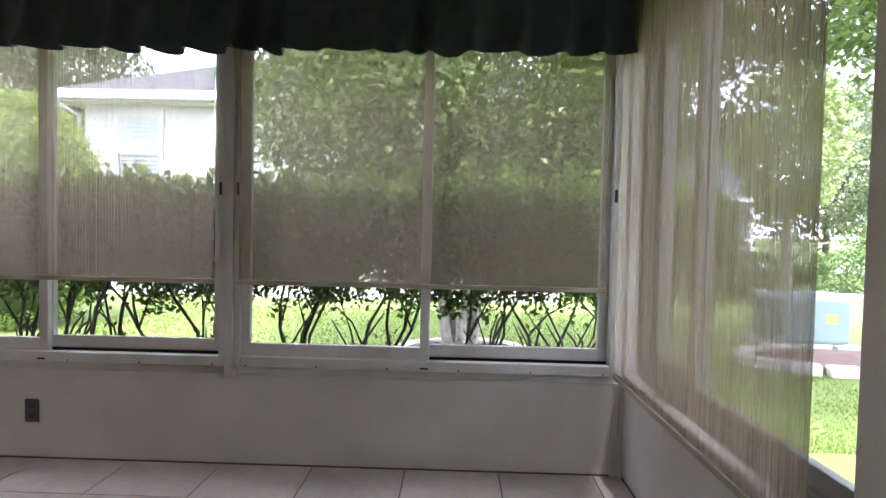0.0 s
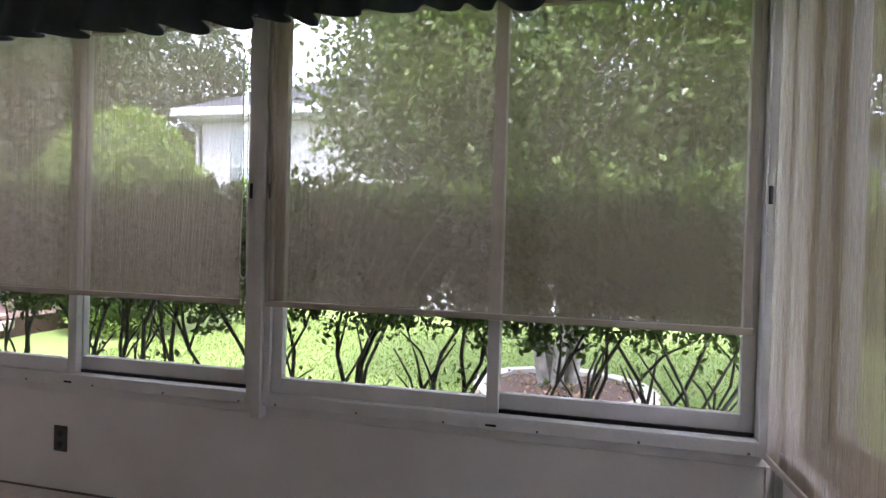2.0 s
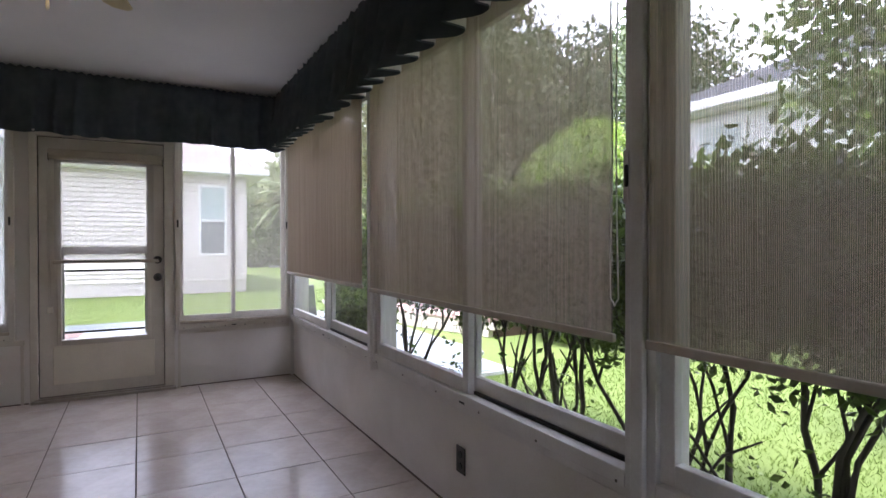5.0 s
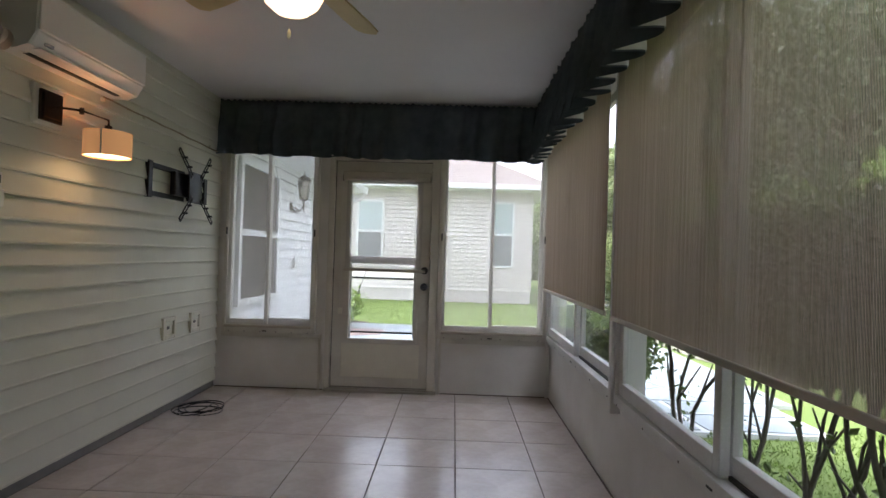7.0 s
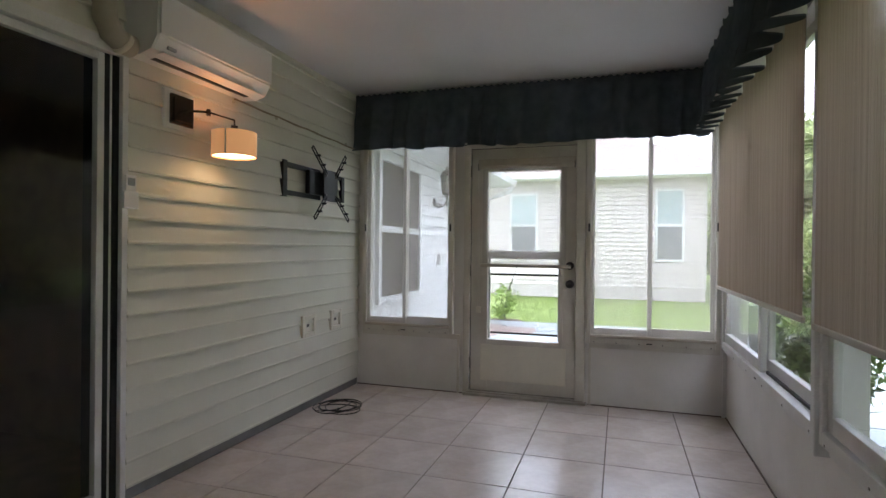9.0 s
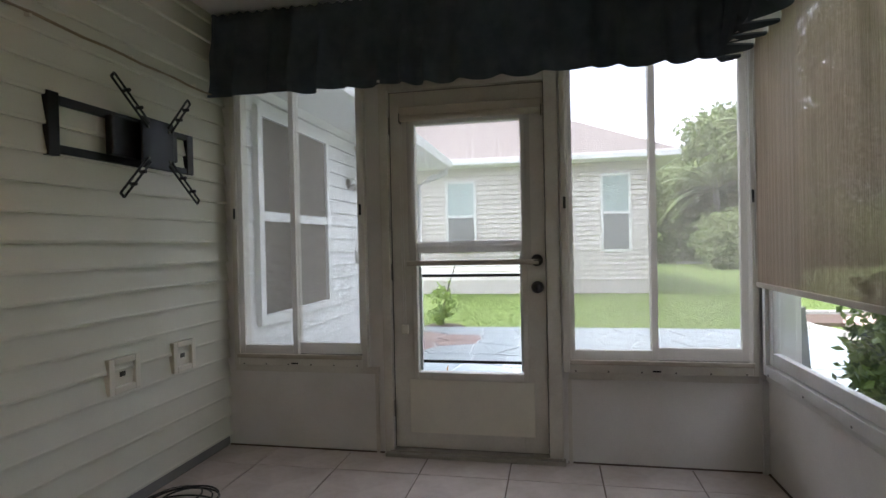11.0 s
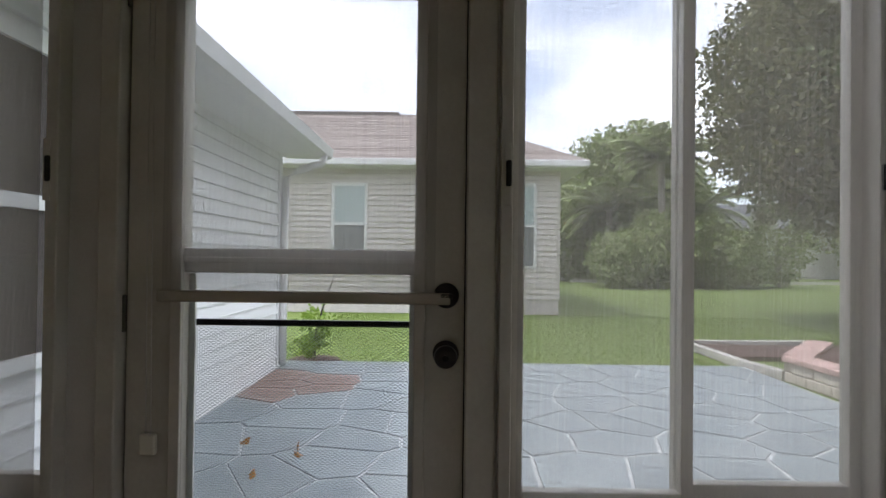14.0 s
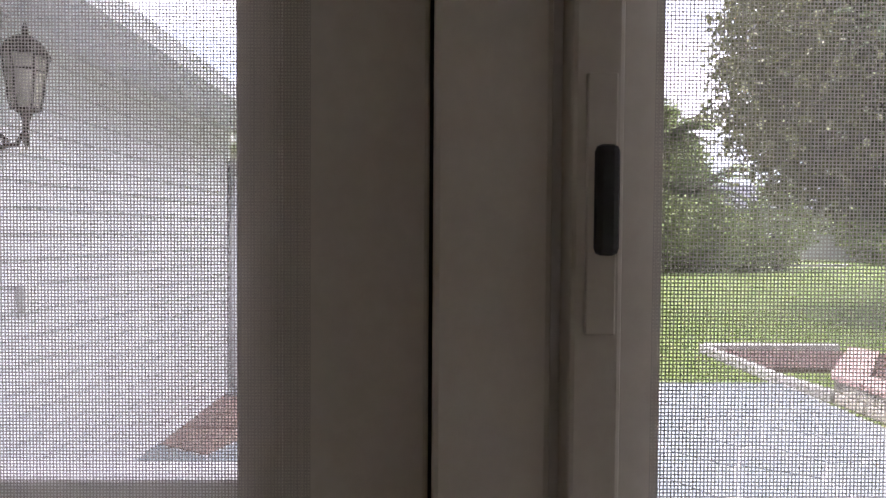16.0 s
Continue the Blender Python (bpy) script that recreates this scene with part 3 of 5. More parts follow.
# ---- valances ----
def valance(path, z_top, z_hem, seed, label, depth=0.062):
    """A gathered cloth valance along a straight line: a ruffled header, folds that open towards a scalloped hem, and a pale lining."""
    r = random.Random(seed)
    (ax, ay), (bx_, by), (nx, ny) = path
    length = math.hypot(bx_ - ax, by - ay)
    n = int(length / 0.011)
    folds, s = [], 0.0
    while s < length + 0.3:
        w = r.uniform(0.1, 0.22)
        folds.append((s, w, r.uniform(0.7, 1.25), r.uniform(-0.01, 0.018)))
        s += w
    def wave(s):
        for a, w, h, drop in folds:
            if a <= s < a + w:
                k = (s - a) / w
                c = math.cos(2 * math.pi * (k + 0.09 * math.sin(2 * math.pi * k)))
                return h * c, drop * (1 - c) / 2
        return 0.0, 0.0
    rows = (0.0, 0.04, 0.075, 0.09, 0.11, 0.16, 0.3, 0.5, 0.7, 0.85, 0.95, 1.0)
    def sheet(off, rows):
        bm = bmesh.new()
        grid = []
        for j, v in enumerate(rows):
            line = []
            for i in range(n + 1):
                s = length * i / n
                w, drop = wave(s + 0.03 * math.sin(4 * v + seed) * v)
                fine = math.sin(s * 190 + seed) * 0.004 + math.sin(s * 83 + 2.0 * seed) * 0.004
                amp = 0.012 * fine / 0.004 * 0.5 if v < 0.09 else 0.0
                pinch = 0.35 if 0.07 <= v <= 0.12 else 1.0
                out = 0.05 + (0.007 + depth * max(0.0, v - 0.08)) * w * pinch + amp * 0.4 + 0.02 * v - off
                z = z_top - (z_top - z_hem) * v + v * v * (drop * 1.0 + 0.006 * w * r_sign) + (0.006 * math.sin(s * 120) if j == 0 else 0)
                line.append(bm.verts.new((ax + (bx_ - ax) * s / length + nx * out, ay + (by - ay) * s / length + ny * out, z)))
            grid.append(line)
        for a, b in zip(grid, grid[1:]):
            for i in range(n):
                bm.faces.new((a[i], a[i + 1], b[i + 1], b[i])).smooth = True
        return bm
    r_sign = -1
    v = thing("valance", label, "valance", group="valances", at=(0, 0, 0))
    part("cloth", sheet(0.0, rows), DRAPE, v)
    part("lining", sheet(0.005, rows[3:-1] + (0.985,)), LINING, v, "pale grey lining of the valance")
    part("rod", tube(bmesh.new(), [(ax + nx * 0.02, ay + ny * 0.02, z_top - 0.045), (bx_ + nx * 0.02, by + ny * 0.02, z_top - 0.045)], 0.011, 8), ALU, v)
    return v


LINING = mat("pale_lining", (0.62, 0.62, 0.6), 0.9, vary=0.06, scale=20, grain=200)
valance(((XW + 0.1, YN - 0.135), (XE - 0.03, YN - 0.135), (0, -1)), 2.46, 1.975, 3, "dark green gathered cloth valance over the long row of windows")
valance(((XW + 0.07, YS + 0.03), (XW + 0.07, YN - 0.17), (1, 0)), 2.455, 1.985, 5, "dark green gathered cloth valance over the door and end windows", depth=0.045)


# ---- south wall things ----
def board(x0, x1, yf, z, exposure=0.1125, lip=0.019, sign=1):
    """One lapped siding board: thin at the top, proud at its lower edge."""
    bm = bmesh.new()
    prof = ((-0.012, z), (lip, z + 0.001), (lip + 0.001, z + 0.012), (lip - 0.002, z + 0.02), (0.001, z + exposure + 0.002), (-0.012, z + exposure + 0.002))
    ends = [[bm.verts.new((x, yf + sign * d, zz)) for d, zz in prof] for x in (x0, x1)]
    n = len(prof)
    for k in range(n):
        bm.faces.new((ends[0][k], ends[0][(k + 1) % n], ends[1][(k + 1) % n], ends[1][k]))
    bm.faces.new(ends[0])
    bm.faces.new(ends[1][::-1])
    return bm


def slider():
    d = structure("door_2", boxes((-2.715, -2.683, YS - 0.14, YS + 0.02, 0, 2.09), (-2.655, -2.643, YS - 0.14, YS - 0.01, 0, 2.03), (-2.683, -0.2, YS - 0.14, YS + 0.02, 2.03, 2.09), (-0.2, -0.14, YS - 0.14, YS + 0.02, 0, 2.09), (-2.683, -0.2, YS - 0.14, YS + 0.012, 0, 0.03), bevel=0.004), ALU, "wide sliding glass door to the dark house, closed", "sliding door")
    part("track_groove", boxes((-2.683, -2.655, YS - 0.13, YS - 0.002, 0.03, 2.03), (-2.643, -2.612, YS - 0.13, YS - 0.012, 0.03, 2.03)), BLACK, d, "dark groove of the door track")
    for x0, x1, y in ((-2.61, -1.42, -0.035), (-1.48, -0.22, -0.085)):
        y += YS
        leaf = part("door_leaf", boxes((x0, x0 + 0.034, y, y + 0.032, 0.035, 2.025), (x1 - 0.055, x1, y, y + 0.032, 0.035, 2.025), (x0 + 0.034, x1 - 0.055, y, y + 0.032, 0.035, 0.085), (x0 + 0.034, x1 - 0.055, y, y + 0.032, 1.99, 2.025), bevel=0.003), ALU, d)
        part("pane", boxes((x0 + 0.03, x1 - 0.05, y + 0.012, y + 0.018, 0.08, 1.995)), GLASS, leaf)
    structure("wall_house_room", boxes((-3.2, 0.3, YS - 2.2, YS - 2.1, 0, 2.5), (-3.3, -3.2, YS - 2.2, YS - 0.15, 0, 2.5), (0.3, 0.4, YS - 2.2, YS - 0.15, 0, 2.5), (-3.3, 0.4, YS - 2.2, YS - 0.15, 2.45, 2.55), (-3.3, 0.4, YS - 2.2, YS - 0.15, -0.1, -0.0)), mat("dark_room_wall", (0.26, 0.18, 0.15), 0.9, vary=0.2), "plain dark wall of the room behind the sliding door", "wall")


slider()


def air_conditioner():
    x0, x1, y, z0, z1 = -3.53, -2.70, YS, 2.065, 2.35
    a = thing("air_conditioner", "white wall-mounted split air conditioner under the ceiling", "air conditioner", at=(0, 0, -0.022))
    prof = ((0.0, z0 + 0.005), (0.10, z0), (0.165, z0 + 0.02), (0.2, z0 + 0.075), (0.205, z1 - 0.03), (0.19, z1 - 0.006), (0.0, z1))
    bm = bmesh.new()
    ends = [[bm.verts.new((x, y + d, z)) for d, z in prof] for x in (x0, x0 + 0.012, x1 - 0.012, x1)]
    for e, q in zip(ends, ends[1:]):
        for k in range(len(prof)):
            bm.faces.new((e[k], e[(k + 1) % len(prof)], q[(k + 1) % len(prof)], q[k]))
    for v in ends[0] + ends[3]:
        v.co.y = y + (v.co.y - y) * 0.97
    bm.faces.new(ends[0][::-1])
    bm.faces.new(ends[3])
    body = part("body", bm, WHITE_P, a)
    part("front_panel", boxes((x0 + 0.006, x1 - 0.006, y + 0.2, y + 0.212, z0 + 0.085, z1 - 0.02), bevel=0.005), WHITE_P, a)
    v = part("louvre", boxes((x0 + 0.07, x1 - 0.05, y + 0.12, y + 0.185, z0 + 0.012, z0 + 0.02), bevel=0.002), WHITE_P, a, "white air louvre, nearly closed")
    v.location = (0, 0, 0.0)
    part("outlet_slot", boxes((x0 + 0.09, x1 - 0.07, y + 0.085, y + 0.112, z0 - 0.001, z0 + 0.006)), BLACK, a, "dark air outlet slot")
    part("display", boxes((x1 - 0.12, x1 - 0.07, y + 0.178, y + 0.19, z0 + 0.035, z0 + 0.05), bevel=0.002), mat("grey_display", (0.5, 0.52, 0.52), 0.2), a)
    pipe = thing("pipe_cover", "tan pipe cover elbow beside the air conditioner", "pipe cover", at=(0, 0, -0.022))
    pts = [(-2.56, YS + 0.05, ZC + 0.015), (-2.56, YS + 0.05, 2.27), (-2.565, YS + 0.05, 2.18), (-2.595, YS + 0.05, 2.125), (-2.65, YS + 0.05, 2.1), (-2.698, YS + 0.05, 2.1)]
    part("duct", tube(bmesh.new(), pts, 0.05, 14), LIGHTBAR, pipe)
    for k in (1, 4):
        part("joint_ring", tube(bmesh.new(), [Vector(pts[k]) - (Vector(pts[k]) - Vector(pts[k - 1])).normalized() * 0.012, Vector(pts[k]) + (Vector(pts[k]) - Vector(pts[k - 1])).normalized() * 0.012], 0.054, 14), CREAM, pipe)
    c = thing("cable", "thin beige cable run along the siding from the air conditioner", "cable", at=(0, 0, -0.022))
    part("cord", tube(bmesh.new(), [(-3.42 - 0.11 * k, YS + 0.034, 2.052 - 0.002 * k + 0.003 * math.sin(k * 1.9)) for k in range(15)], 0.006, 6), mat("tan_cable", (0.3, 0.23, 0.14), 0.5), c)
    for x in (-3.43, -3.85, -4.35, -4.8):
        part("clip", boxes((x - 0.006, x + 0.006, YS - 0.0, YS + 0.036, 2.03, 2.052), bevel=0.002), CREAM, c)


WHITE_P = mat("white_plastic", (0.76, 0.75, 0.71), 0.35, vary=0.03, scale=3)
air_conditioner()

SHADE_L = lamp_mat("lit_linen_shade", (1.0, 0.5, 0.19), 0.048)
BULB = lamp_mat("warm_bulb", (1.0, 0.66, 0.3), 1.1)


def sconce():
    s = thing("wall_lamp", "swing-arm wall lamp with a lit linen drum shade", "lamp", at=(0, 0, -0.022))
    xc, zc = -3.015, 1.885
    part("mounting_block", boxes((xc - 0.1, xc + 0.1, YS, YS + 0.03, zc - 0.1, zc + 0.1), bevel=0.008), WHITE_P, s, "white mounting block on the siding")
    part("backplate", boxes((xc - 0.075, xc + 0.075, YS + 0.03, YS + 0.045, zc - 0.075, zc + 0.075), (xc - 0.06, xc + 0.06, YS + 0.045, YS + 0.055, zc - 0.06, zc + 0.06), bevel=0.004), BRONZE, s, "polished dark bronze backplate")
    e = (-3.07, YS + 0.155, 1.885)
    sx, sy = -3.2, 0.0
    part("arm", tube(bmesh.new(), [(xc, YS + 0.05, zc), (xc, YS + 0.08, zc), e], 0.0065, 8), BRONZE, s)
    part("elbow", tube(bmesh.new(), [(e[0], e[1], e[2] - 0.018), (e[0], e[1], e[2] + 0.014)], 0.011, 10), BRONZE, s)
    part("arm", tube(bmesh.new(), [e, (sx, sy, 1.87), (sx, sy, 1.80)], 0.006, 8), BRONZE, s)
    part("socket", tube(bmesh.new(), [(sx, sy, 1.84), (sx, sy, 1.77)], 0.018, 12), BRONZE, s)
    bm = bmesh.new()
    for r0, flip in ((0.114, 0), (0.11, 1)):
        ring = [[bm.verts.new((sx + r0 * math.cos(2 * math.pi * k / 40), sy + r0 * math.sin(2 * math.pi * k / 40), z)) for k in range(40)] for z in (1.675, 1.805)]
        for k in range(40):
            f = bm.faces.new((ring[0][k], ring[0][(k + 1) % 40], ring[1][(k + 1) % 40], ring[1][k]))
            f.smooth = True
    drum = part("shade", bm, SHADE_L, s, "glowing beige linen drum shade")
    for a in (0.3, 2.4, 4.5):
        part("seam", boxes((sx + 0.1145 * math.cos(a) - 0.003, sx + 0.1145 * math.cos(a) + 0.003, sy + 0.1145 * math.sin(a) - 0.003, sy + 0.1145 * math.sin(a) + 0.003, 1.675, 1.805)), LIGHTBAR, drum)
    part("diffuser", lathe(bmesh.new(), ((0.108, 1.683), (0.108, 1.685), (0.01, 1.686)), (sx, sy, 0), sides=32), BULB, s, "bright warm diffuser")


BRONZE = mat("dark_bronze", (0.1, 0.075, 0.06), 0.22, 0.9, vary=0.2, scale=30)
sconce()


def tv_mount():
    m = thing("tv_mount", "empty black steel swivel television mount on the siding", "tv mount", at=(0, 0, -0.022))
    x = (-3.925, -4.78)
    part("wall_plate", boxes((-3.965, -3.915, YS, YS + 0.03, 1.54, 1.785), (-4.40, -3.965, YS + 0.004, YS + 0.028, 1.74, 1.775), (-4.40, -3.965, YS + 0.004, YS + 0.028, 1.55, 1.585), bevel=0.004), BLACK, m, "black wall plate with two rails")
    part("wall_plate", boxes((-4.77, -4.72, YS, YS + 0.03, 1.56, 1.765), (-4.72, -4.45, YS + 0.004, YS + 0.028, 1.735, 1.765), (-4.72, -4.45, YS + 0.004, YS + 0.028, 1.56, 1.59), bevel=0.004), BLACK, m)
    part("folded_arm", boxes((-4.42, -4.18, YS + 0.03, YS + 0.07, 1.58, 1.75), (-4.60, -4.42, YS + 0.035, YS + 0.065, 1.60, 1.73), bevel=0.008), BLACK, m)
    part("pivot", tube(bmesh.new(), [(-4.41, YS + 0.075, 1.57), (-4.41, YS + 0.075, 1.76)], 0.022, 12), BLACK, m)
    cx, cz, cy = -4.41, 1.655, YS + 0.11
    part("head_plate", boxes((cx - 0.105, cx + 0.105, cy - 0.012, cy, cz - 0.115, cz + 0.115), bevel=0.006), mat("satin_black_plate", (0.02, 0.022, 0.028), 0.35, 0.4, vary=0.1), m, "satin black head plate")
    for dx, dz in ((-0.07, -0.07), (0.07, -0.07), (-0.07, 0.07), (0.07, 0.07)):
        part("bolt", tube(bmesh.new(), [(cx + dx, cy, cz + dz), (cx + dx, cy + 0.005, cz + dz)], 0.007, 8), BOLT, m)
    for ex, ez in ((-4.14, 1.9), (-4.625, 1.905), (-4.175, 1.405), (-4.68, 1.41)):
        sx_, sz_ = cx + (0.07 if ex > cx else -0.07), cz + (0.08 if ez > cz else -0.08)
        d = Vector((ex - sx_, 0, ez - sz_))
        q = Vector((-d.z, 0, d.x)).normalized() * 0.013
        bm = bmesh.new()
        s0, e0 = Vector((sx_, cy + 0.004, sz_)), Vector((ex, cy + 0.004, ez))
        tube(bm, [s0 + q, e0 + q], 0.0052, 6)
        tube(bm, [s0 - q, e0 - q], 0.0052, 6)
        tube(bm, [e0 + q, e0 - q], 0.006, 6)
        for k in (0.35, 0.7):
            c = Vector((sx_, cy + 0.004, sz_)) + d * k
            tube(bm, [c - q, c + q], 0.006, 6)
            tube(bm, [c + Vector((0, 0.002, 0)), c + Vector((0, 0.028, 0))], 0.008, 8)
        part("bracket_arm", bm, BLACK, m, "slotted black bracket arm")


tv_mount()


def wall_box(x0, x1, z0, z1):
    b = thing("outlet_box", "cream siding block with a recessed power outlet", "outlet", group="outlet boxes", at=(0, 0, -0.025))
    w = 0.03
    part("block", boxes((x0, x0 + w, YS, YS + 0.032, z0, z1), (x1 - w, x1, YS, YS + 0.032, z0, z1), (x0 + w, x1 - w, YS, YS + 0.032, z0, z0 + w), (x0 + w, x1 - w, YS, YS + 0.032, z1 - w, z1), bevel=0.004), CREAM, b)
    part("recess", boxes((x0 + w, x1 - w, YS, YS + 0.014, z0 + w, z1 - w)), CREAM, b)
    xm, zm = (x0 + x1) / 2, (z0 + z1) / 2
    part("socket", boxes((xm - 0.016, xm + 0.016, YS + 0.014, YS + 0.018, zm - 0.01, zm + 0.012), bevel=0.002), BOLT, b, "small dark socket")


wall_box(-4.35, -4.17, 0.555, 0.71)
wall_box(-4.745, -4.575, 0.555, 0.71)
r_ = thing("remote_holder", "white remote control hung in a holder on the siding", "remote control", at=(0, 0, -0.022))
part("holder", boxes((-2.765, -2.685, YS + 0.005, YS + 0.03, 1.37, 1.45), bevel=0.004), WHITE_P, r_)
rm = part("remote", boxes((-2.755, -2.695, YS + 0.012, YS + 0.028, 1.39, 1.525), bevel=0.005), WHITE_P, r_)
part("display", boxes((-2.745, -2.705, YS + 0.028, YS + 0.0295, 1.475, 1.51)), mat("lcd_grey", (0.25, 0.27, 0.25), 0.2), rm)
o_ = thing("wall_outlet", "dark brown outlet with a worn plate on the low wall", "outlet")
part("plate", boxes((-2.145, -2.072, YN - 0.006, YN, 0.182, 0.299), bevel=0.003), mat("brown_plate", (0.045, 0.035, 0.03), 0.45), o_)
for z in (0.214, 0.264):
    part("socket", tube(bmesh.new(), [(-2.108, YN - 0.006, z), (-2.108, YN - 0.009, z)], 0.016, 12), BLACK, o_)
cb = thing("coiled_cable", "black coaxial cable coiled on the tile floor", "cable")
pts, rr = [], random.Random(4)
for k in range(150):
    a = 2 * math.pi * k / 30
    rad = 0.125 + 0.03 * math.sin(k * 0.31) + 0.012 * math.sin(k * 0.11)
    pts.append((-4.34 + 0.02 * math.sin(k * 0.07) + rad * math.cos(a), 0.01 + rad * 1.1 * math.sin(a) + 0.02 * math.sin(k * 0.05), 0.008 + 0.008 * (k // 30) * abs(math.sin(a * 0.5 + 0.4)) + 0.0015 * (k / 30)))
part("coil", tube(bmesh.new(), pts, 0.0042, 6), BLACK, cb)
part("plug", tube(bmesh.new(), [(-4.33, 0.02, 0.012), (-4.30, 0.035, 0.014), (-4.275, 0.045, 0.014)], [0.006, 0.009, 0.006], 8), BLACK, cb)


# ---- ceiling fan ----
def fan():
    f = thing("ceiling_fan", "cream ceiling fan with five blades and a lit bowl lamp", "ceiling fan")
    c = (-2.4, 1.2, 0)
    part("canopy", lathe(bmesh.new(), ((0.065, ZC), (0.06, ZC - 0.03), (0.03, ZC - 0.05), (0.014, ZC - 0.055), (0.014, ZC - 0.09)), c), CREAM, f)
    part("motor", lathe(bmesh.new(), ((0.03, ZC - 0.085), (0.1, ZC - 0.1), (0.115, ZC - 0.14), (0.115, ZC - 0.19), (0.09, ZC - 0.22), (0.05, ZC - 0.235)), c), CREAM, f)
    part("lamp_fitter", lathe(bmesh.new(), ((0.05, ZC - 0.235), (0.075, ZC - 0.25), (0.12, ZC - 0.275), (0.125, ZC - 0.29)), c), CREAM, f)
    part("bowl", lathe(bmesh.new(), ((0.122, ZC - 0.288), (0.12, ZC - 0.31), (0.1, ZC - 0.35), (0.065, ZC - 0.38), (0.02, ZC - 0.392)), c), lamp_mat("lit_bowl_glass", (1.0, 0.7, 0.33), 0.45), f, "lit frosted glass bowl")
    for k in range(5):
        a = radians(164 + 72 * k)
        m = Matrix.Translation((c[0], c[1], ZC - 0.19)) @ Matrix.Rotation(a, 4, "Z") @ Matrix.Rotation(radians(11), 4, "X")
        bm = bmesh.new()
        outline = [(0.17, -0.05), (0.3, -0.062), (0.54, -0.068), (0.65, -0.062), (0.685, -0.035), (0.69, 0.0), (0.685, 0.035), (0.65, 0.062), (0.54, 0.068), (0.3, 0.062), (0.17, 0.05)]
        lo = [bm.verts.new((x, y, -0.004)) for x, y in outline]
        hi = [bm.verts.new((x, y, 0.004)) for x, y in outline]
        bm.faces.new(lo[::-1])
        bm.faces.new(hi)
        for i in range(len(outline)):
            bm.faces.new((lo[i], lo[(i + 1) % len(lo)], hi[(i + 1) % len(lo)], hi[i]))
        bm.transform(m)
        b = part("blade", bm, BLADE, f)
        bm = boxes((0.1, 0.2, -0.018, 0.018, -0.01, -0.004), bevel=0.002)
        bm.transform(m)
        part("blade_iron", bm, CREAM, b)
    part("pull_chain", tube(bmesh.new(), [(c[0] - 0.04, c[1] - 0.02, ZC - 0.3), (c[0] - 0.04, c[1] - 0.02, 2.04)], 0.001, 5), CHAIN, f)
    part("chain_pull", lathe(bmesh.new(), ((0.002, 2.045), (0.006, 2.035), (0.007, 2.015), (0.003, 2.005)), (c[0] - 0.04, c[1] - 0.02, 0), sides=10), CREAM, f)


BLADE = mat("yellowed_cream_blade", (0.62, 0.52, 0.26), 0.5, vary=0.06, scale=6)
fan()


# ---- outdoors ----
GZ = -0.06


def leaves(name, material, parent, pts, size, seed, label="", droop=0.3, kind=""):
    """Many small folded leaves at the given places, in one mesh."""
    g = np.random.default_rng(seed)
    n = len(pts)
    u = g.normal(size=(n, 3))
    u[:, 2] -= droop
    u /= np.linalg.norm(u, axis=1)[:, None]
    w = np.cross(u, g.normal(size=(n, 3)))
    w /= np.linalg.norm(w, axis=1)[:, None]
    h = np.cross(u, w)
    s = size * g.uniform(0.6, 1.35, n)[:, None]
    base, tip = pts, pts + u * s
    mid = pts + u * s * 0.5
    left, right = mid + w * s * 0.28 + h * s * 0.08, mid - w * s * 0.28 + h * s * 0.08
    v = np.stack([base, left, tip, right], 1).reshape(-1, 3)
    k = np.arange(n)[:, None] * 4
    faces = np.concatenate([k + [0, 1, 2], k + [0, 2, 3]], 1).reshape(-1, 3)
    me = bpy.data.meshes.new(name)
    me.from_pydata(v.tolist(), [], faces.tolist())
    me.materials.append(material)
    ob = new(name, me)
    if parent:
        ob.parent = parent
    return tagged(ob, label, kind=kind)


def clumps(centre, radii, n_clump, n_leaf, clump_r, seed, shell=0.55, low=-1.0, wave=0.16):
    """Leaf places in uneven clumps on and within an ellipsoid."""
    g = np.random.default_rng(seed)
    d = g.normal(size=(n_clump, 3))
    d /= np.linalg.norm(d, axis=1)[:, None]
    d = d[d[:, 2] > low]
    r = shell + (1 - shell) * g.random(len(d)) ** 0.7
    r *= 1 + wave * np.sin(d[:, 0] * 5 + seed) * np.cos(d[:, 1] * 4 + d[:, 2] * 3)
    c = np.array(centre) + d * r[:, None] * np.array(radii)
    p = np.repeat(c, n_leaf, 0)
    return p + g.normal(size=p.shape) * clump_r * np.array([1, 1, 0.6])


def leaf_mat(name, a, b, rough=0.4, through_light=0.3):
    m = bpy.data.materials.new(name)
    m.use_nodes = True
    t = m.node_tree
    bs = t.nodes["Principled BSDF"]
    geo, mix, tl, ms = (t.nodes.new(k) for k in ("ShaderNodeNewGeometry", "ShaderNodeMix", "ShaderNodeBsdfTranslucent", "ShaderNodeMixShader"))
    mix.data_type = "RGBA"
    mix.inputs[6].default_value, mix.inputs[7].default_value = (*a, 1), (*b, 1)
    t.links.new(geo.outputs["Random Per Island"], mix.inputs[0])
    t.links.new(mix.outputs[2], bs.inputs["Base Color"])
    t.links.new(mix.outputs[2], tl.inputs[0])
    bs.inputs["Roughness"].default_value = rough
    ms.inputs[0].default_value = through_light
    t.links.new(bs.outputs[0], ms.inputs[1])
    t.links.new(tl.outputs[0], ms.inputs[2])
    t.links.new(ms.outputs[0], t.nodes["Material Output"].inputs[0])
    return m


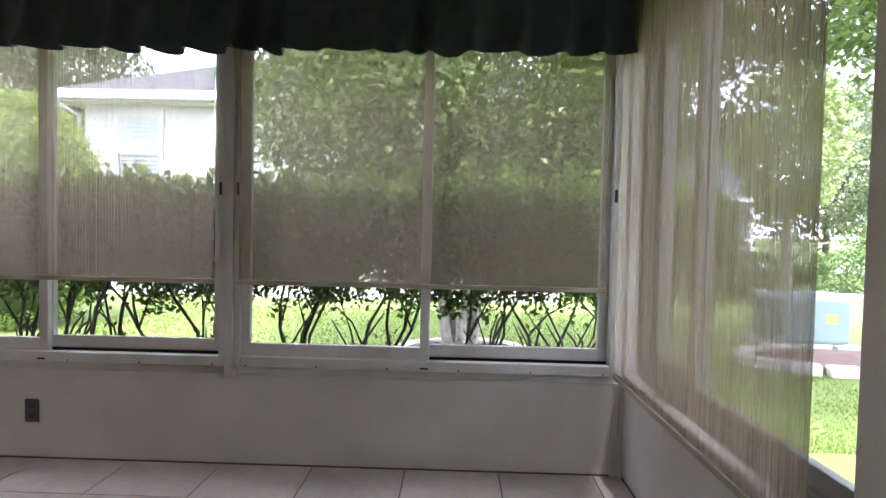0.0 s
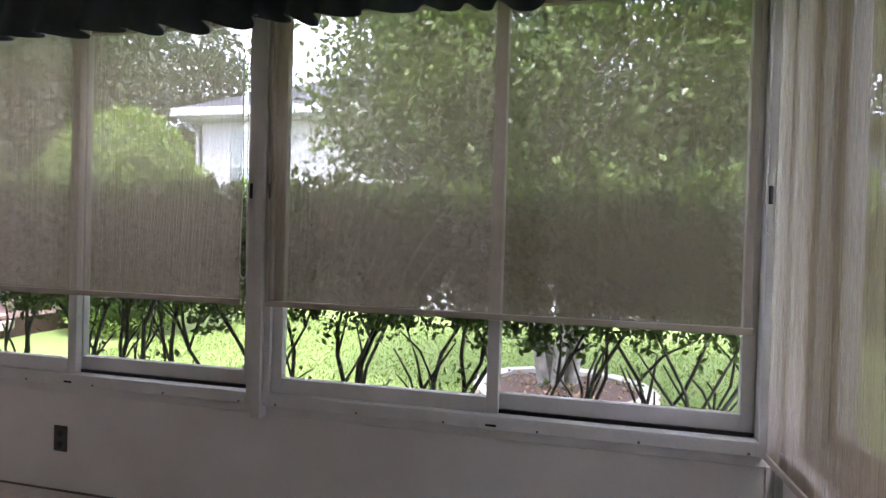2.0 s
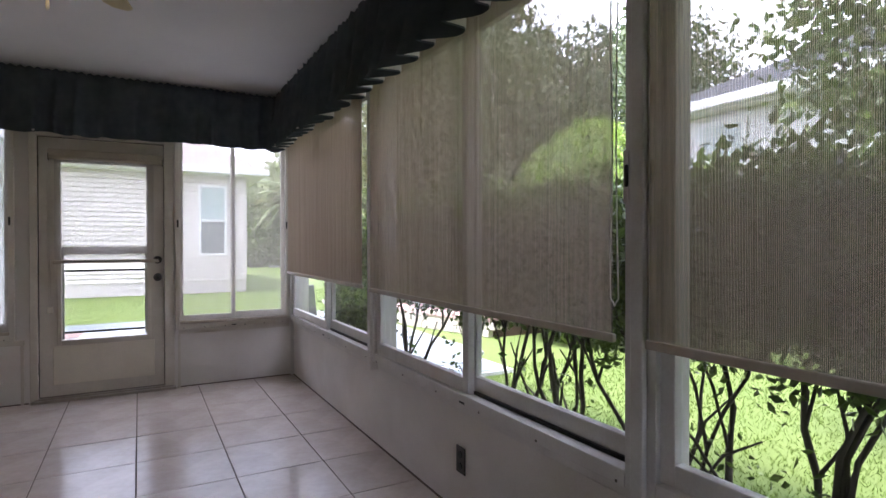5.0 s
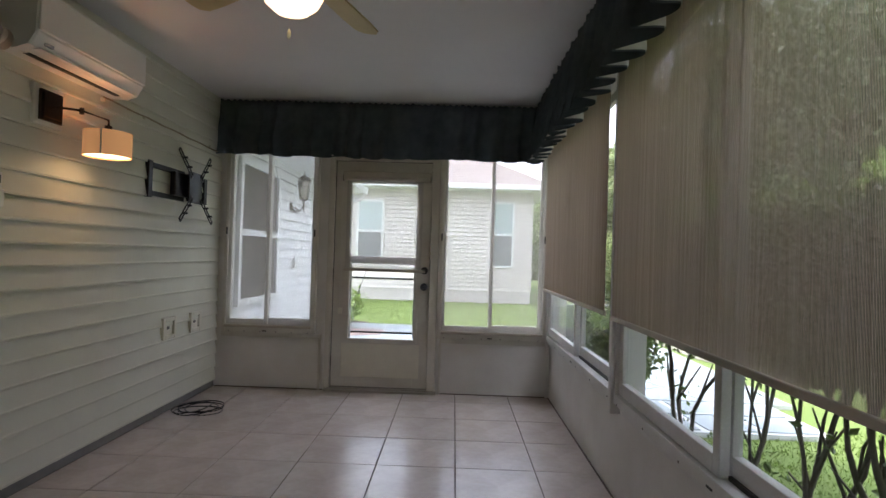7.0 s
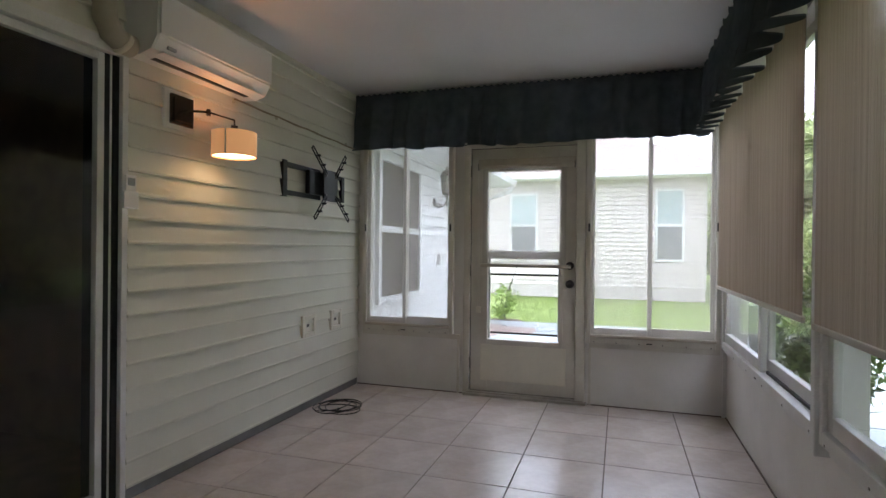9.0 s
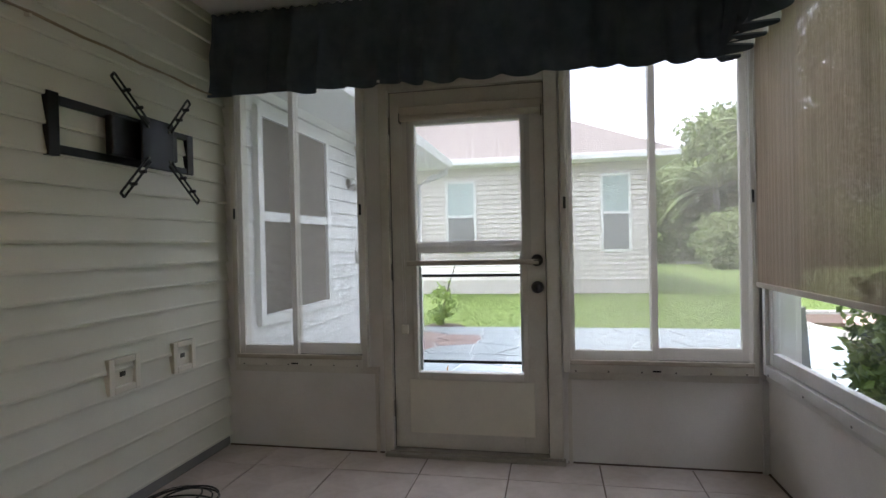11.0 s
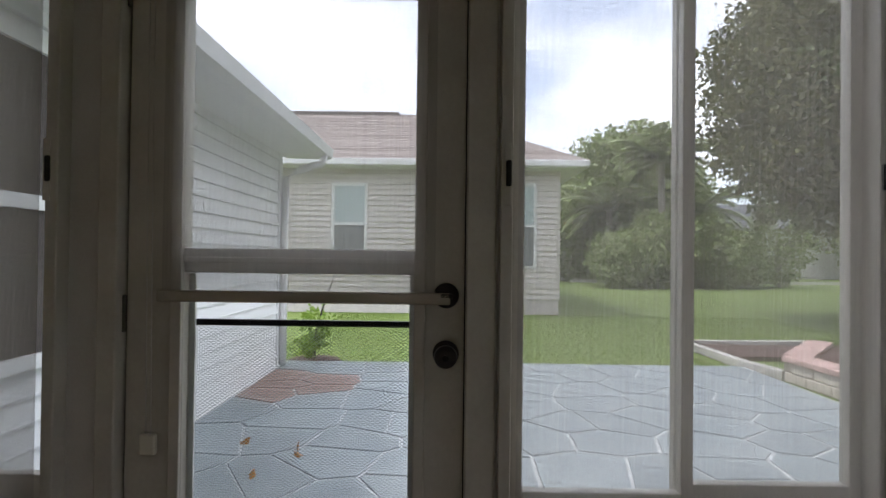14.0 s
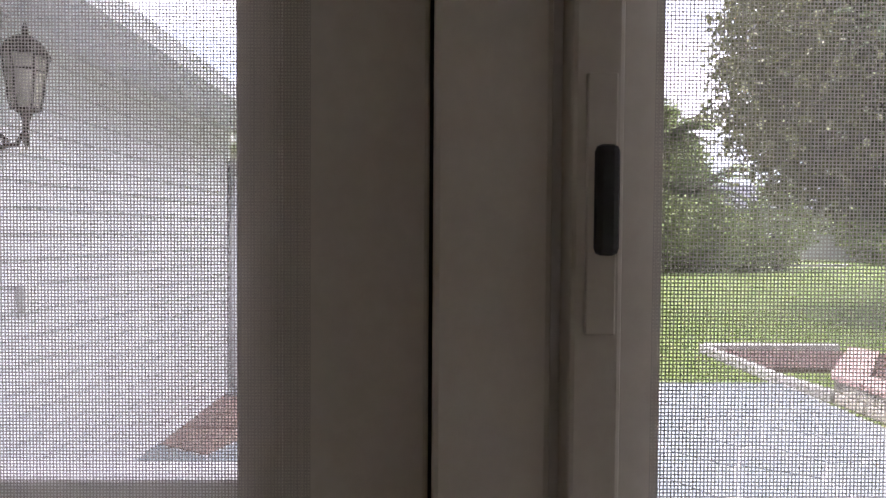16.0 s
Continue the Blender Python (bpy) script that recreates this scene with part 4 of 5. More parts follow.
LEAF_H = leaf_mat("hedge_leaves", (0.045, 0.085, 0.018), (0.13, 0.2, 0.04), 0.28)
LEAF_N = leaf_mat("young_hedge_leaves", (0.12, 0.2, 0.03), (0.27, 0.38, 0.07), 0.3)
LEAF_M = leaf_mat("olive_tree_leaves", (0.075, 0.085, 0.035), (0.2, 0.2, 0.085), 0.45)
LEAF_K = leaf_mat("dark_tree_leaves", (0.05, 0.075, 0.03), (0.15, 0.19, 0.075), 0.4)
LEAF_T = leaf_mat("tree_leaves", (0.055, 0.1, 0.025), (0.23, 0.32, 0.08), 0.33)
LEAF_B = leaf_mat("yellow_green_bush_leaves", (0.19, 0.29, 0.045), (0.31, 0.42, 0.085), 0.5)
LEAF_D = leaf_mat("far_tree_leaves", (0.17, 0.22, 0.075), (0.34, 0.4, 0.16), 0.5)
LEAF_P = leaf_mat("palm_leaves", (0.2, 0.25, 0.11), (0.35, 0.4, 0.19), 0.5, 0.4)
BLADE_G = leaf_mat("grass_blades", (0.108, 0.172, 0.027), (0.178, 0.25, 0.047), 0.7, 0.55)
STONE = mat("cream_block", (0.62, 0.56, 0.47), 0.85, vary=0.15, scale=9, bump=0.6, grain=60, random_by=0.12)
STONE_W = mat("white_edging_block", (0.52, 0.5, 0.45), 0.85, vary=0.12, scale=9, bump=0.6, grain=60, random_by=0.1)
CAP = mat("pink_cap_block", (0.55, 0.38, 0.33), 0.8, vary=0.15, scale=9, bump=0.5, random_by=0.1)
MULCH = mat("brown_mulch", (0.14, 0.085, 0.065), 0.95, vary=0.35, scale=30, grain=90, bump=1.0, tint=(0.05, 0.03, 0.025))
TRUNK = mat("pale_grey_bark", (0.36, 0.34, 0.3), 0.9, vary=0.25, scale=16, bump=0.8, grain=60, tint=(0.14, 0.13, 0.11))
MORTAR = mat("pale_mortar", (0.6, 0.61, 0.6), 0.8, vary=0.1, scale=12, bump=0.3)
RED_PATCH = mat("rust_stained_slab", (0.32, 0.21, 0.17), 0.7, vary=0.2, scale=6)

lawn = structure("lawn", boxes((-600, 600, -600, 600, GZ - 0.3, GZ)), GRASS, "mown bright green lawn around the houses", "lawn")
g = np.random.default_rng(11)
for box_, n in (((-4.6, 3.4, 3.2, 8.5), 90000), ((-15, -9.8, -0.5, 8), 40000)):
    x0, x1, y0, y1 = box_
    base = np.stack([g.uniform(x0, x1, n), y0 + (y1 - y0) * g.random(n) ** 1.3, np.full(n, GZ - 0.002)], 1)
    tip = base + np.stack([g.normal(0, 0.016, n), g.normal(0, 0.016, n), g.uniform(0.015, 0.035, n)], 1)
    side = np.stack([g.normal(0, 0.003, n), g.normal(0, 0.003, n), np.zeros(n)], 1)
    v = np.stack([base - side, base + side, tip], 1).reshape(-1, 3)
    me = bpy.data.meshes.new("grass")
    me.from_pydata(v.tolist(), [], np.arange(3 * n).reshape(-1, 3).tolist())
    me.materials.append(BLADE_G)
    tagged(new("grass", me), "short bright green grass blades of the lawn", "grass", kind="stuff")

patio = structure("patio", boxes((-9.75, XW - 0.121, -0.15, 4.82, GZ - 0.1, -0.02), (XW - 0.121, -4.35, YN + 0.125, 4.6, GZ - 0.1, -0.022)), MORTAR, "blue-grey flagstone patio with pale mortar joints", "patio")


def shrub(x, y, seed):
    """One hedge shrub: bare crooked stems from one foot, leaves above."""
    r = random.Random(seed)
    s = thing("hedge_shrub", "clipped evergreen hedge shrub with bare crooked lower stems", "shrub", group="hedge shrubs", at=(x, y, GZ))
    for k in range(r.randint(3, 5)):
        a = r.uniform(0, 2 * math.pi)
        lean, bend = r.uniform(0.12, 0.55), r.uniform(-0.13, 0.13)
        pts = []
        for j in range(8):
            q = j / 7
            pts.append((0.05 * math.cos(a) + lean * math.cos(a) * q ** 1.1 + bend * math.sin(q * 5) * math.sin(a) + 0.025 * math.sin(q * 11 + a * 3), 0.04 * math.sin(a) + 0.55 * lean * math.sin(a) * q + bend * math.sin(q * 6.3) * 0.6, 1.05 * q))
        r0 = r.uniform(0.009, 0.018)
        st = part("stem", tube(bmesh.new(), pts, [r0 * (1 - 0.5 * j / 7) for j in range(8)], 6), BARK, s)
        for _ in range(3):
            j = r.randint(1, 5)
            p = Vector(pts[j])
            e = p + Vector((r.uniform(-0.28, 0.28), r.uniform(-0.12, 0.12), r.uniform(0.18, 0.42)))
            part("twig", tube(bmesh.new(), [p, p.lerp(e, 0.5) + Vector((r.uniform(-0.03, 0.03), 0, 0.03)), e], [0.009, 0.007, 0.004], 5), BARK, st)
    gg = np.random.default_rng(seed)
    n = 1250
    c = np.stack([gg.uniform(-0.52, 0.52, n), gg.uniform(-0.27, 0.3, n), 0.91 + 0.49 * gg.random(n) ** 0.75], 1)
    c[:, 2] += 0.05 * np.sin(c[:, 0] * 9 + seed) + 0.04 * gg.normal(size=n)
    edge = gg.random(n) < 0.45
    c[edge, 1] = np.where(gg.random(edge.sum()) < 0.7, -0.27, 0.3) + gg.normal(0, 0.045, edge.sum())
    tufts = np.repeat(np.stack([gg.uniform(-0.5, 0.5, 6), gg.uniform(-0.25, 0.2, 6), gg.uniform(0.78, 0.9, 6)], 1), 4, 0)
    tufts += gg.normal(size=tufts.shape) * 0.04
    low = np.array([[gg.uniform(-0.2, 0.2), -0.05, gg.uniform(0.25, 0.6)] for _ in range(4)])
    c = np.concatenate([c, tufts, tufts + 0.03, low])
    p = np.repeat(c, 9, 0)
    p = p + gg.normal(size=p.shape) * 0.04
    leaves("foliage", LEAF_H, s, p, 0.042, seed, "glossy dark green leaves", droop=-0.25)
    # upright rosettes of new leaves on the clipped top
    m = 150
    c = np.stack([gg.uniform(-0.52, 0.52, m), gg.uniform(-0.3, 0.32, m), 1.4 + 0.05 * gg.normal(size=m)], 1)
    c[:, 2] += 0.05 * np.sin(c[:, 0] * 9 + seed)
    c[:22, 2] += gg.uniform(0.03, 0.11, 22)
    p = np.repeat(c, 8, 0) + gg.normal(size=(m * 8, 3)) * np.array([0.012, 0.012, 0.022])
    leaves("new_growth", LEAF_N, s, p, 0.055, seed + 500, "bright yellow-green young leaves", droop=-0.9)


for i, x in enumerate((-4.05, -3.4, -2.75, -2.25, -1.65, -1.12, -0.5, 0.08, 0.62, 1.1)):
    shrub(x, 3.42 + 0.06 * math.sin(i * 2.3), 21 + i)


def tree(name, base, trunks, height, centre, radii, n_clump, n_leaf, clump_r, size, material, seed, label, bark=None, category="tree", low=-1.0, shell=0.5, spread=0.35):
    r = random.Random(seed)
    t = thing(name, label, category, at=base)
    for k in range(trunks):
        a = 2 * math.pi * k / max(trunks, 1) + r.uniform(-0.4, 0.4)
        lean = spread * r.uniform(0.5, 1.2) if trunks > 1 else r.uniform(0, 0.1)
        o = 0.085 if trunks > 1 else 0.0
        pts = [(o * math.cos(a) + lean * math.cos(a) * q ** 1.4 + 0.04 * math.sin(q * 7 + k), o * math.sin(a) + lean * math.sin(a) * q ** 1.4 + 0.04 * math.cos(q * 6 + k), height * q) for q in (0, 0.08, 0.2, 0.4, 0.6, 0.8, 1.0)]
        r0 = 0.05 if trunks > 1 else 0.05 * height
        tr = part("trunk", tube(bmesh.new(), pts, [r0 * f for f in (1.3, 1.05, 0.95, 0.85, 0.7, 0.5, 0.3)], 9), bark or TRUNK, t)
        for j in (3, 4, 5, 6):
            p = Vector(pts[j])
            e = p + Vector((r.uniform(-0.8, 0.8) * radii[0], r.uniform(-0.7, 0.7) * radii[1], r.uniform(0.15, 0.6) * radii[2]))
            part("limb", tube(bmesh.new(), [p, p.lerp(e, 0.5) + Vector((0, 0, 0.1)), e], [r0 * 0.5, r0 * 0.3, r0 * 0.12], 6), bark or TRUNK, tr)
    rel = Vector(centre) - Vector(base)
    leaves("crown", material, t, clumps(rel, radii, n_clump, n_leaf, clump_r, seed, shell, low), size, seed, droop=0.2)
    return t


tree("garden_tree", (0.05, 5.15, GZ), 5, 2.0, (0.25, 5.3, 2.85), (2.25, 1.5, 1.95), 3300, 40, 0.12, 0.062, LEAF_T, 41, "multi-stemmed evergreen garden tree with pale trunks in a ringed bed")
tree("garden_tree", (5.2, 4.6, GZ), 1, 2.6, (4.1, 4.3, 4.2), (2.8, 2.7, 1.7), 1500, 26, 0.14, 0.1, LEAF_T, 43, "leafy garden tree with hanging branches beside the house", spread=0.2)
tree("conifer", (5.7, 9.7, GZ), 1, 2.0, (5.7, 9.7, 2.9), (0.8, 0.8, 1.5), 320, 22, 0.1, 0.1, LEAF_D, 44, "dense dark conifer on the lawn", category="tree", shell=0.75)


def ring_bed(cx, cy, rx, ry, n, label, h=0.13, material=None, ground=GZ):
    b = thing("flower_bed", label, "flower bed", at=(cx, cy, ground))
    bm = bmesh.new()
    ringv = [bm.verts.new((rx * 0.92 * math.cos(2 * math.pi * k / 36), ry * 0.92 * math.sin(2 * math.pi * k / 36), h * 0.7)) for k in range(36)]
    top = bm.verts.new((0, 0, h * 1.1))
    foot = [bm.verts.new((v.co.x, v.co.y, 0)) for v in ringv]
    for k in range(36):
        bm.faces.new((ringv[k], ringv[(k + 1) % 36], top))
        bm.faces.new((foot[k], foot[(k + 1) % 36], ringv[(k + 1) % 36], ringv[k]))
    part("mulch", bm, MULCH, b, "dark reddish brown mulch")
    r = random.Random(n)
    for k in range(n):
        a = 2 * math.pi * (k + 0.5) / n
        w = math.pi * (rx + ry) / n * 0.97
        bm = boxes((-w / 2, w / 2, -0.065, 0.065, 0, h), bevel=0.012)
        for v in bm.verts:
            v.co += Vector((r.uniform(-0.006, 0.006), r.uniform(-0.006, 0.006), r.uniform(-0.006, 0.006) if v.co.z > 0.05 else 0))
        bm.transform(Matrix.Translation((rx * math.cos(a), ry * math.sin(a), 0)) @ Matrix.Rotation(math.atan2(ry * math.cos(a), -rx * math.sin(a)), 4, "Z"))
        part("block", bm, material or STONE_W, b)
    return b


ring_bed(0.1, 5.1, 0.64, 0.6, 13, "round mulch bed ringed by pale concrete blocks under the tree")
ring_bed(3.85, 5.45, 1.0, 0.5, 18, "pinkish mulch bed with pale edging blocks on the lawn", h=0.1)
gg_ = np.random.default_rng(3)
pts_ = np.stack([gg_.normal(0.1, 0.3, 260), gg_.normal(5.0, 0.25, 260), np.full(260, GZ + 0.14)], 1)
leaves("fallen_leaf_litter", leaf_mat("dry_leaves", (0.2, 0.12, 0.06), (0.4, 0.3, 0.2), 0.8), None, pts_, 0.05, 9, kind="stuff")
tagged(bpy.data.objects["fallen_leaf_litter"], "dry fallen leaves lying on the mulch bed", "leaf litter")

# clipped round bush and dark trees behind
bush = thing("round_bush", "large yellow-green bush clipped to a dome", "bush", at=(-5.3, 6.5, GZ))
part("trunk", tube(bmesh.new(), [(0, 0, 0), (0.03, 0, 0.5), (0, 0, 1.0)], [0.07, 0.06, 0.04], 8), BARK, bush)
leaves("foliage", LEAF_B, bush, clumps((0, 0, 1.3), (1.0, 0.95, 1.44), 1000, 26, 0.05, 61, 0.93, -0.9, 0.05), 0.05, 61)
# added solid core, coloured dark to stand for the shade inside the foliage
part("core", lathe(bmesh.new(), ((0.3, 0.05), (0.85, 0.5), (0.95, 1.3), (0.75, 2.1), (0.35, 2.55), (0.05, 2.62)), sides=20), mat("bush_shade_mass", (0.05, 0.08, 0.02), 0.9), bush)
for i, (x, y, h, rr_) in enumerate(((-10.2, 9.0, 3.7, 2.5), (-12.8, 9.6, 3.9, 2.6), (-14.0, 17.0, 5.0, 3.2), (-15.4, 12.0, 4.2, 3.0), (-10.5, 13.5, 4.8, 2.8), (-18.0, 14.0, 4.4, 3.2), (11.5, 17.5, 3.6, 2.8), (16.5, 21.0, 3.8, 3.2))):
    tree("tree", (x, y, GZ), 1, h * 0.7, (x, y, h), (rr_, rr_ * 0.8, rr_ * 0.95), 620, 22, 0.22, 0.15, LEAF_K, 70 + i, "large dark leafy tree behind the lawn", bark=BARK)


# ---- houses ----
def board_x(xf, y0, y1, z, exposure=0.1125, lip=0.034):
    """A lapped siding board on a wall that faces +x."""
    bm = board(-y1, -y0, 0.0, z, exposure, lip)
    bm.transform(Matrix(((0, 1, 0, xf), (-1, 0, 0, 0), (0, 0, 1, 0), (0, 0, 0, 1))))
    return bm


def hip_roof(x0, x1, y0, y1, z0, z1, ridge_a, ridge_b, along, rows, material, parent):
    """A hip roof in stepped shingle courses; the ridge runs along x or y from ridge_a to ridge_b."""
    bm = bmesh.new()
    if along == "y":
        xm = (x0 + x1) / 2
        ra, rb = Vector((xm, ridge_a, z1)), Vector((xm, ridge_b, z1))
        sides = (((x1, y0), (x1, y1), ra, rb), ((x0, y1), (x0, y0), rb, ra), ((x1, y1), (x0, y1), rb, rb), ((x0, y0), (x1, y0), ra, ra))
    else:
        ym = (y0 + y1) / 2
        ra, rb = Vector((ridge_a, ym, z1)), Vector((ridge_b, ym, z1))
        sides = (((x0, y0), (x1, y0), ra, rb), ((x1, y1), (x0, y1), rb, ra), ((x1, y0), (x1, y1), rb, rb), ((x0, y1), (x0, y0), ra, ra))
    for (ax, ay), (bx_, by), ta, tb in sides:
        a, b = Vector((ax, ay, z0)), Vector((bx_, by, z0))
        for k in range(rows):
            q0, q1 = k / rows, (k + 1) / rows
            lift = Vector((0, 0, 0.012))
            p = [a.lerp(ta, q0) + lift, b.lerp(tb, q0) + lift, b.lerp(tb, q1), a.lerp(ta, q1)]
            d = [a.lerp(ta, q0), b.lerp(tb, q0)]
            vs = [bm.verts.new(c) for c in p]
            bm.faces.new(vs)
            low = [bm.verts.new(c) for c in d]
            bm.faces.new((low[0], low[1], vs[1], vs[0]))
    return part("roof", bm, material, parent, "shingled hip roof")


def house_window(parent, side, c, u0, u1, z0, z1, blinds=None, out=1, lower=None):
    """A double-hung window on a wall: white frame, meeting rail, two panes."""
    def m(a, b, d0, d1, za, zb):
        return (c + min(d0 * out, d1 * out), c + max(d0 * out, d1 * out), a, b, za, zb) if side == "x" else (a, b, c + min(d0 * out, d1 * out), c + max(d0 * out, d1 * out), za, zb)
    f = 0.06
    zm = (z0 + z1) / 2
    w = part("window", boxes(m(u0 - f, u0, 0.0, 0.04, z0 - f, z1 + f), m(u1, u1 + f, 0.0, 0.04, z0 - f, z1 + f), m(u0, u1, 0.0, 0.04, z0 - f, z0), m(u0, u1, 0.0, 0.04, z1, z1 + f), m(u0, u1, 0.0, 0.036, zm - 0.03, zm + 0.03)), WHITE, parent, "white double-hung window")
    part("pane", boxes(m(u0, u1, 0.008, 0.016, z0, zm - 0.03)), lower or SCREENED, w, "screened lower pane")
    part("pane", boxes(m(u0, u1, 0.012, 0.02, zm + 0.03, z1)), blinds or DARKGLASS, w)
    return w


SCREENED = mat("screened_pane", (0.075, 0.06, 0.052), 0.75, vary=0.08, scale=3)
GREYPANE = mat("grey_screened_pane", (0.2, 0.21, 0.21), 0.4, vary=0.08, scale=3)
PALEGLASS = mat("pale_blind_behind_glass", (0.42, 0.5, 0.49), 0.15, vary=0.05, scale=3)

# the neighbour's house across the lawn
HX = -15.2
nb = tagged(part("house", boxes((HX - 8, HX - 0.02, -9, 3.88, GZ, 3.0)), SIDING_B), "neighbour's single-storey house in beige siding with a pinkish shingle roof", "house")
nb.location.z = -0.05
part("foundation", boxes((HX - 8, HX + 0.02, -9, 3.91, GZ, 0.3)), mat("grey_foundation", (0.62, 0.57, 0.53), 0.9, bump=0.4), nb, "grey block foundation")
part("soffit", boxes((HX - 8.4, HX + 0.42, -9.4, 4.33, 2.98, 3.03)), WHITE, nb)
part("gutter", boxes((HX + 0.4, HX + 0.52, -9.4, 4.42, 2.99, 3.13), bevel=0.02), WHITE, nb, "white gutter along the eave")
part("gutter", boxes((HX - 8.4, HX + 0.4, 4.31, 4.42, 2.99, 3.13), bevel=0.02), WHITE, nb)
hip_roof(HX - 8.5, HX + 0.5, -9.5, 4.42, 3.12, 5.15, -5.0, 1.3, "y", 30, ROOF, nb)
part("ridge_vent", boxes((HX - 4.1, HX - 3.9, -3.0, 0.2, 5.12, 5.2)), mat("dark_ridge_vent", (0.16, 0.14, 0.13), 0.8), nb, "dark ridge vent")
for k in range(24):
    part("siding_board", board_x(HX, -9, 3.9, 0.3 + 0.1125 * k), SIDING_B, nb)
part("corner_post", boxes((HX - 0.06, HX + 0.025, 3.86, 3.93, 0.3, 2.98)), SIDING_B, nb)
house_window(nb, "x", HX + 0.026, -0.76, -0.14, 1.05, 2.62, PALEGLASS, lower=GREYPANE)
house_window(nb, "x", HX + 0.026, 2.83, 3.38, 1.0, 2.66, PALEGLASS, lower=GREYPANE)
house_window(nb, "x", HX + 0.026, -4.3, -3.6, 1.05, 2.62, PALEGLASS, lower=GREYPANE)

# the wing of the own house beside the patio
WY = -0.16
wing = tagged(part("house_wing", boxes((-9.43, XW - 0.13, WY - 5, WY - 0.012, GZ, 2.25)), SIDING_W), "own house wing in white vinyl siding beside the patio", "house wing")
part("soffit", boxes((-9.68, XW - 0.13, WY - 0.01, 0.24, 2.18, 2.21)), WHITE, wing, "white soffit under the eave")
bm = bmesh.new()
prof = ((0.24, 2.2), (0.255, 2.17), (0.33, 2.185), (0.345, 2.28), (0.33, 2.29), (0.24, 2.29))
ends = [[bm.verts.new((x, y, z)) for y, z in prof] for x in (-9.7, XW - 0.13)]
for k in range(6):
    bm.faces.new((ends[0][k], ends[0][(k + 1) % 6], ends[1][(k + 1) % 6], ends[1][k]))
bm.faces.new(ends[0])
bm.faces.new(ends[1][::-1])
part("gutter", bm, WHITE, wing, "white gutter along the eave")
bm = bmesh.new()
vs = [bm.verts.new(p) for p in ((-9.68, 0.3, 2.31), (XW - 0.14, 0.3, 2.31), (XW - 0.14, -4.5, 3.8), (-9.68, -4.5, 3.8), (-9.68, 0.3, 2.28), (XW - 0.14, 0.3, 2.28), (XW - 0.14, -4.5, 3.75), (-9.68, -4.5, 3.75))]
for q in ((0, 1, 2, 3), (7, 6, 5, 4), (0, 4, 5, 1), (1, 5, 6, 2), (2, 6, 7, 3), (3, 7, 4, 0)):
    bm.faces.new([vs[i] for i in q])
part("roof", bm, ROOF, wing, "pinkish shingle roof slope")
part("downspout", tube(bmesh.new(), [(-9.5, 0.29, 2.2), (-9.5, 0.27, 2.1), (-9.48, 0.05, 2.03), (-9.45, WY + 0.06, 1.94), (-9.45, WY + 0.055, 1.0), (-9.45, WY + 0.055, 0.0)], 0.04, 8), WHITE, wing, "white downspout at the corner")
part("corner_post", boxes((-9.47, -9.37, WY - 0.05, WY + 0.02, GZ, 2.18)), SIDING_W, wing)
house_window(wing, "y", WY + 0.012, -6.36, -5.36, 0.72, 1.98, SCREENED)
part("outlet_cover", boxes((-7.16, -7.07, WY + 0.01, WY + 0.05, 0.98, 1.1), bevel=0.006), WHITE_P, wing, "white outdoor outlet cover")
for k in range(20):
    z = GZ + 0.03 + 0.1125 * k
    if z > 0.58 and z < 2.06:
        part("siding_board", board(-9.43, -6.42, WY, z, lip=0.019), SIDING_W, wing)
        part("siding_board", board(-5.3, XW - 0.13, WY, z, lip=0.019), SIDING_W, wing)
    else:
        part("siding_board", board(-9.43, XW - 0.13, WY, z, lip=0.019), SIDING_W, wing)


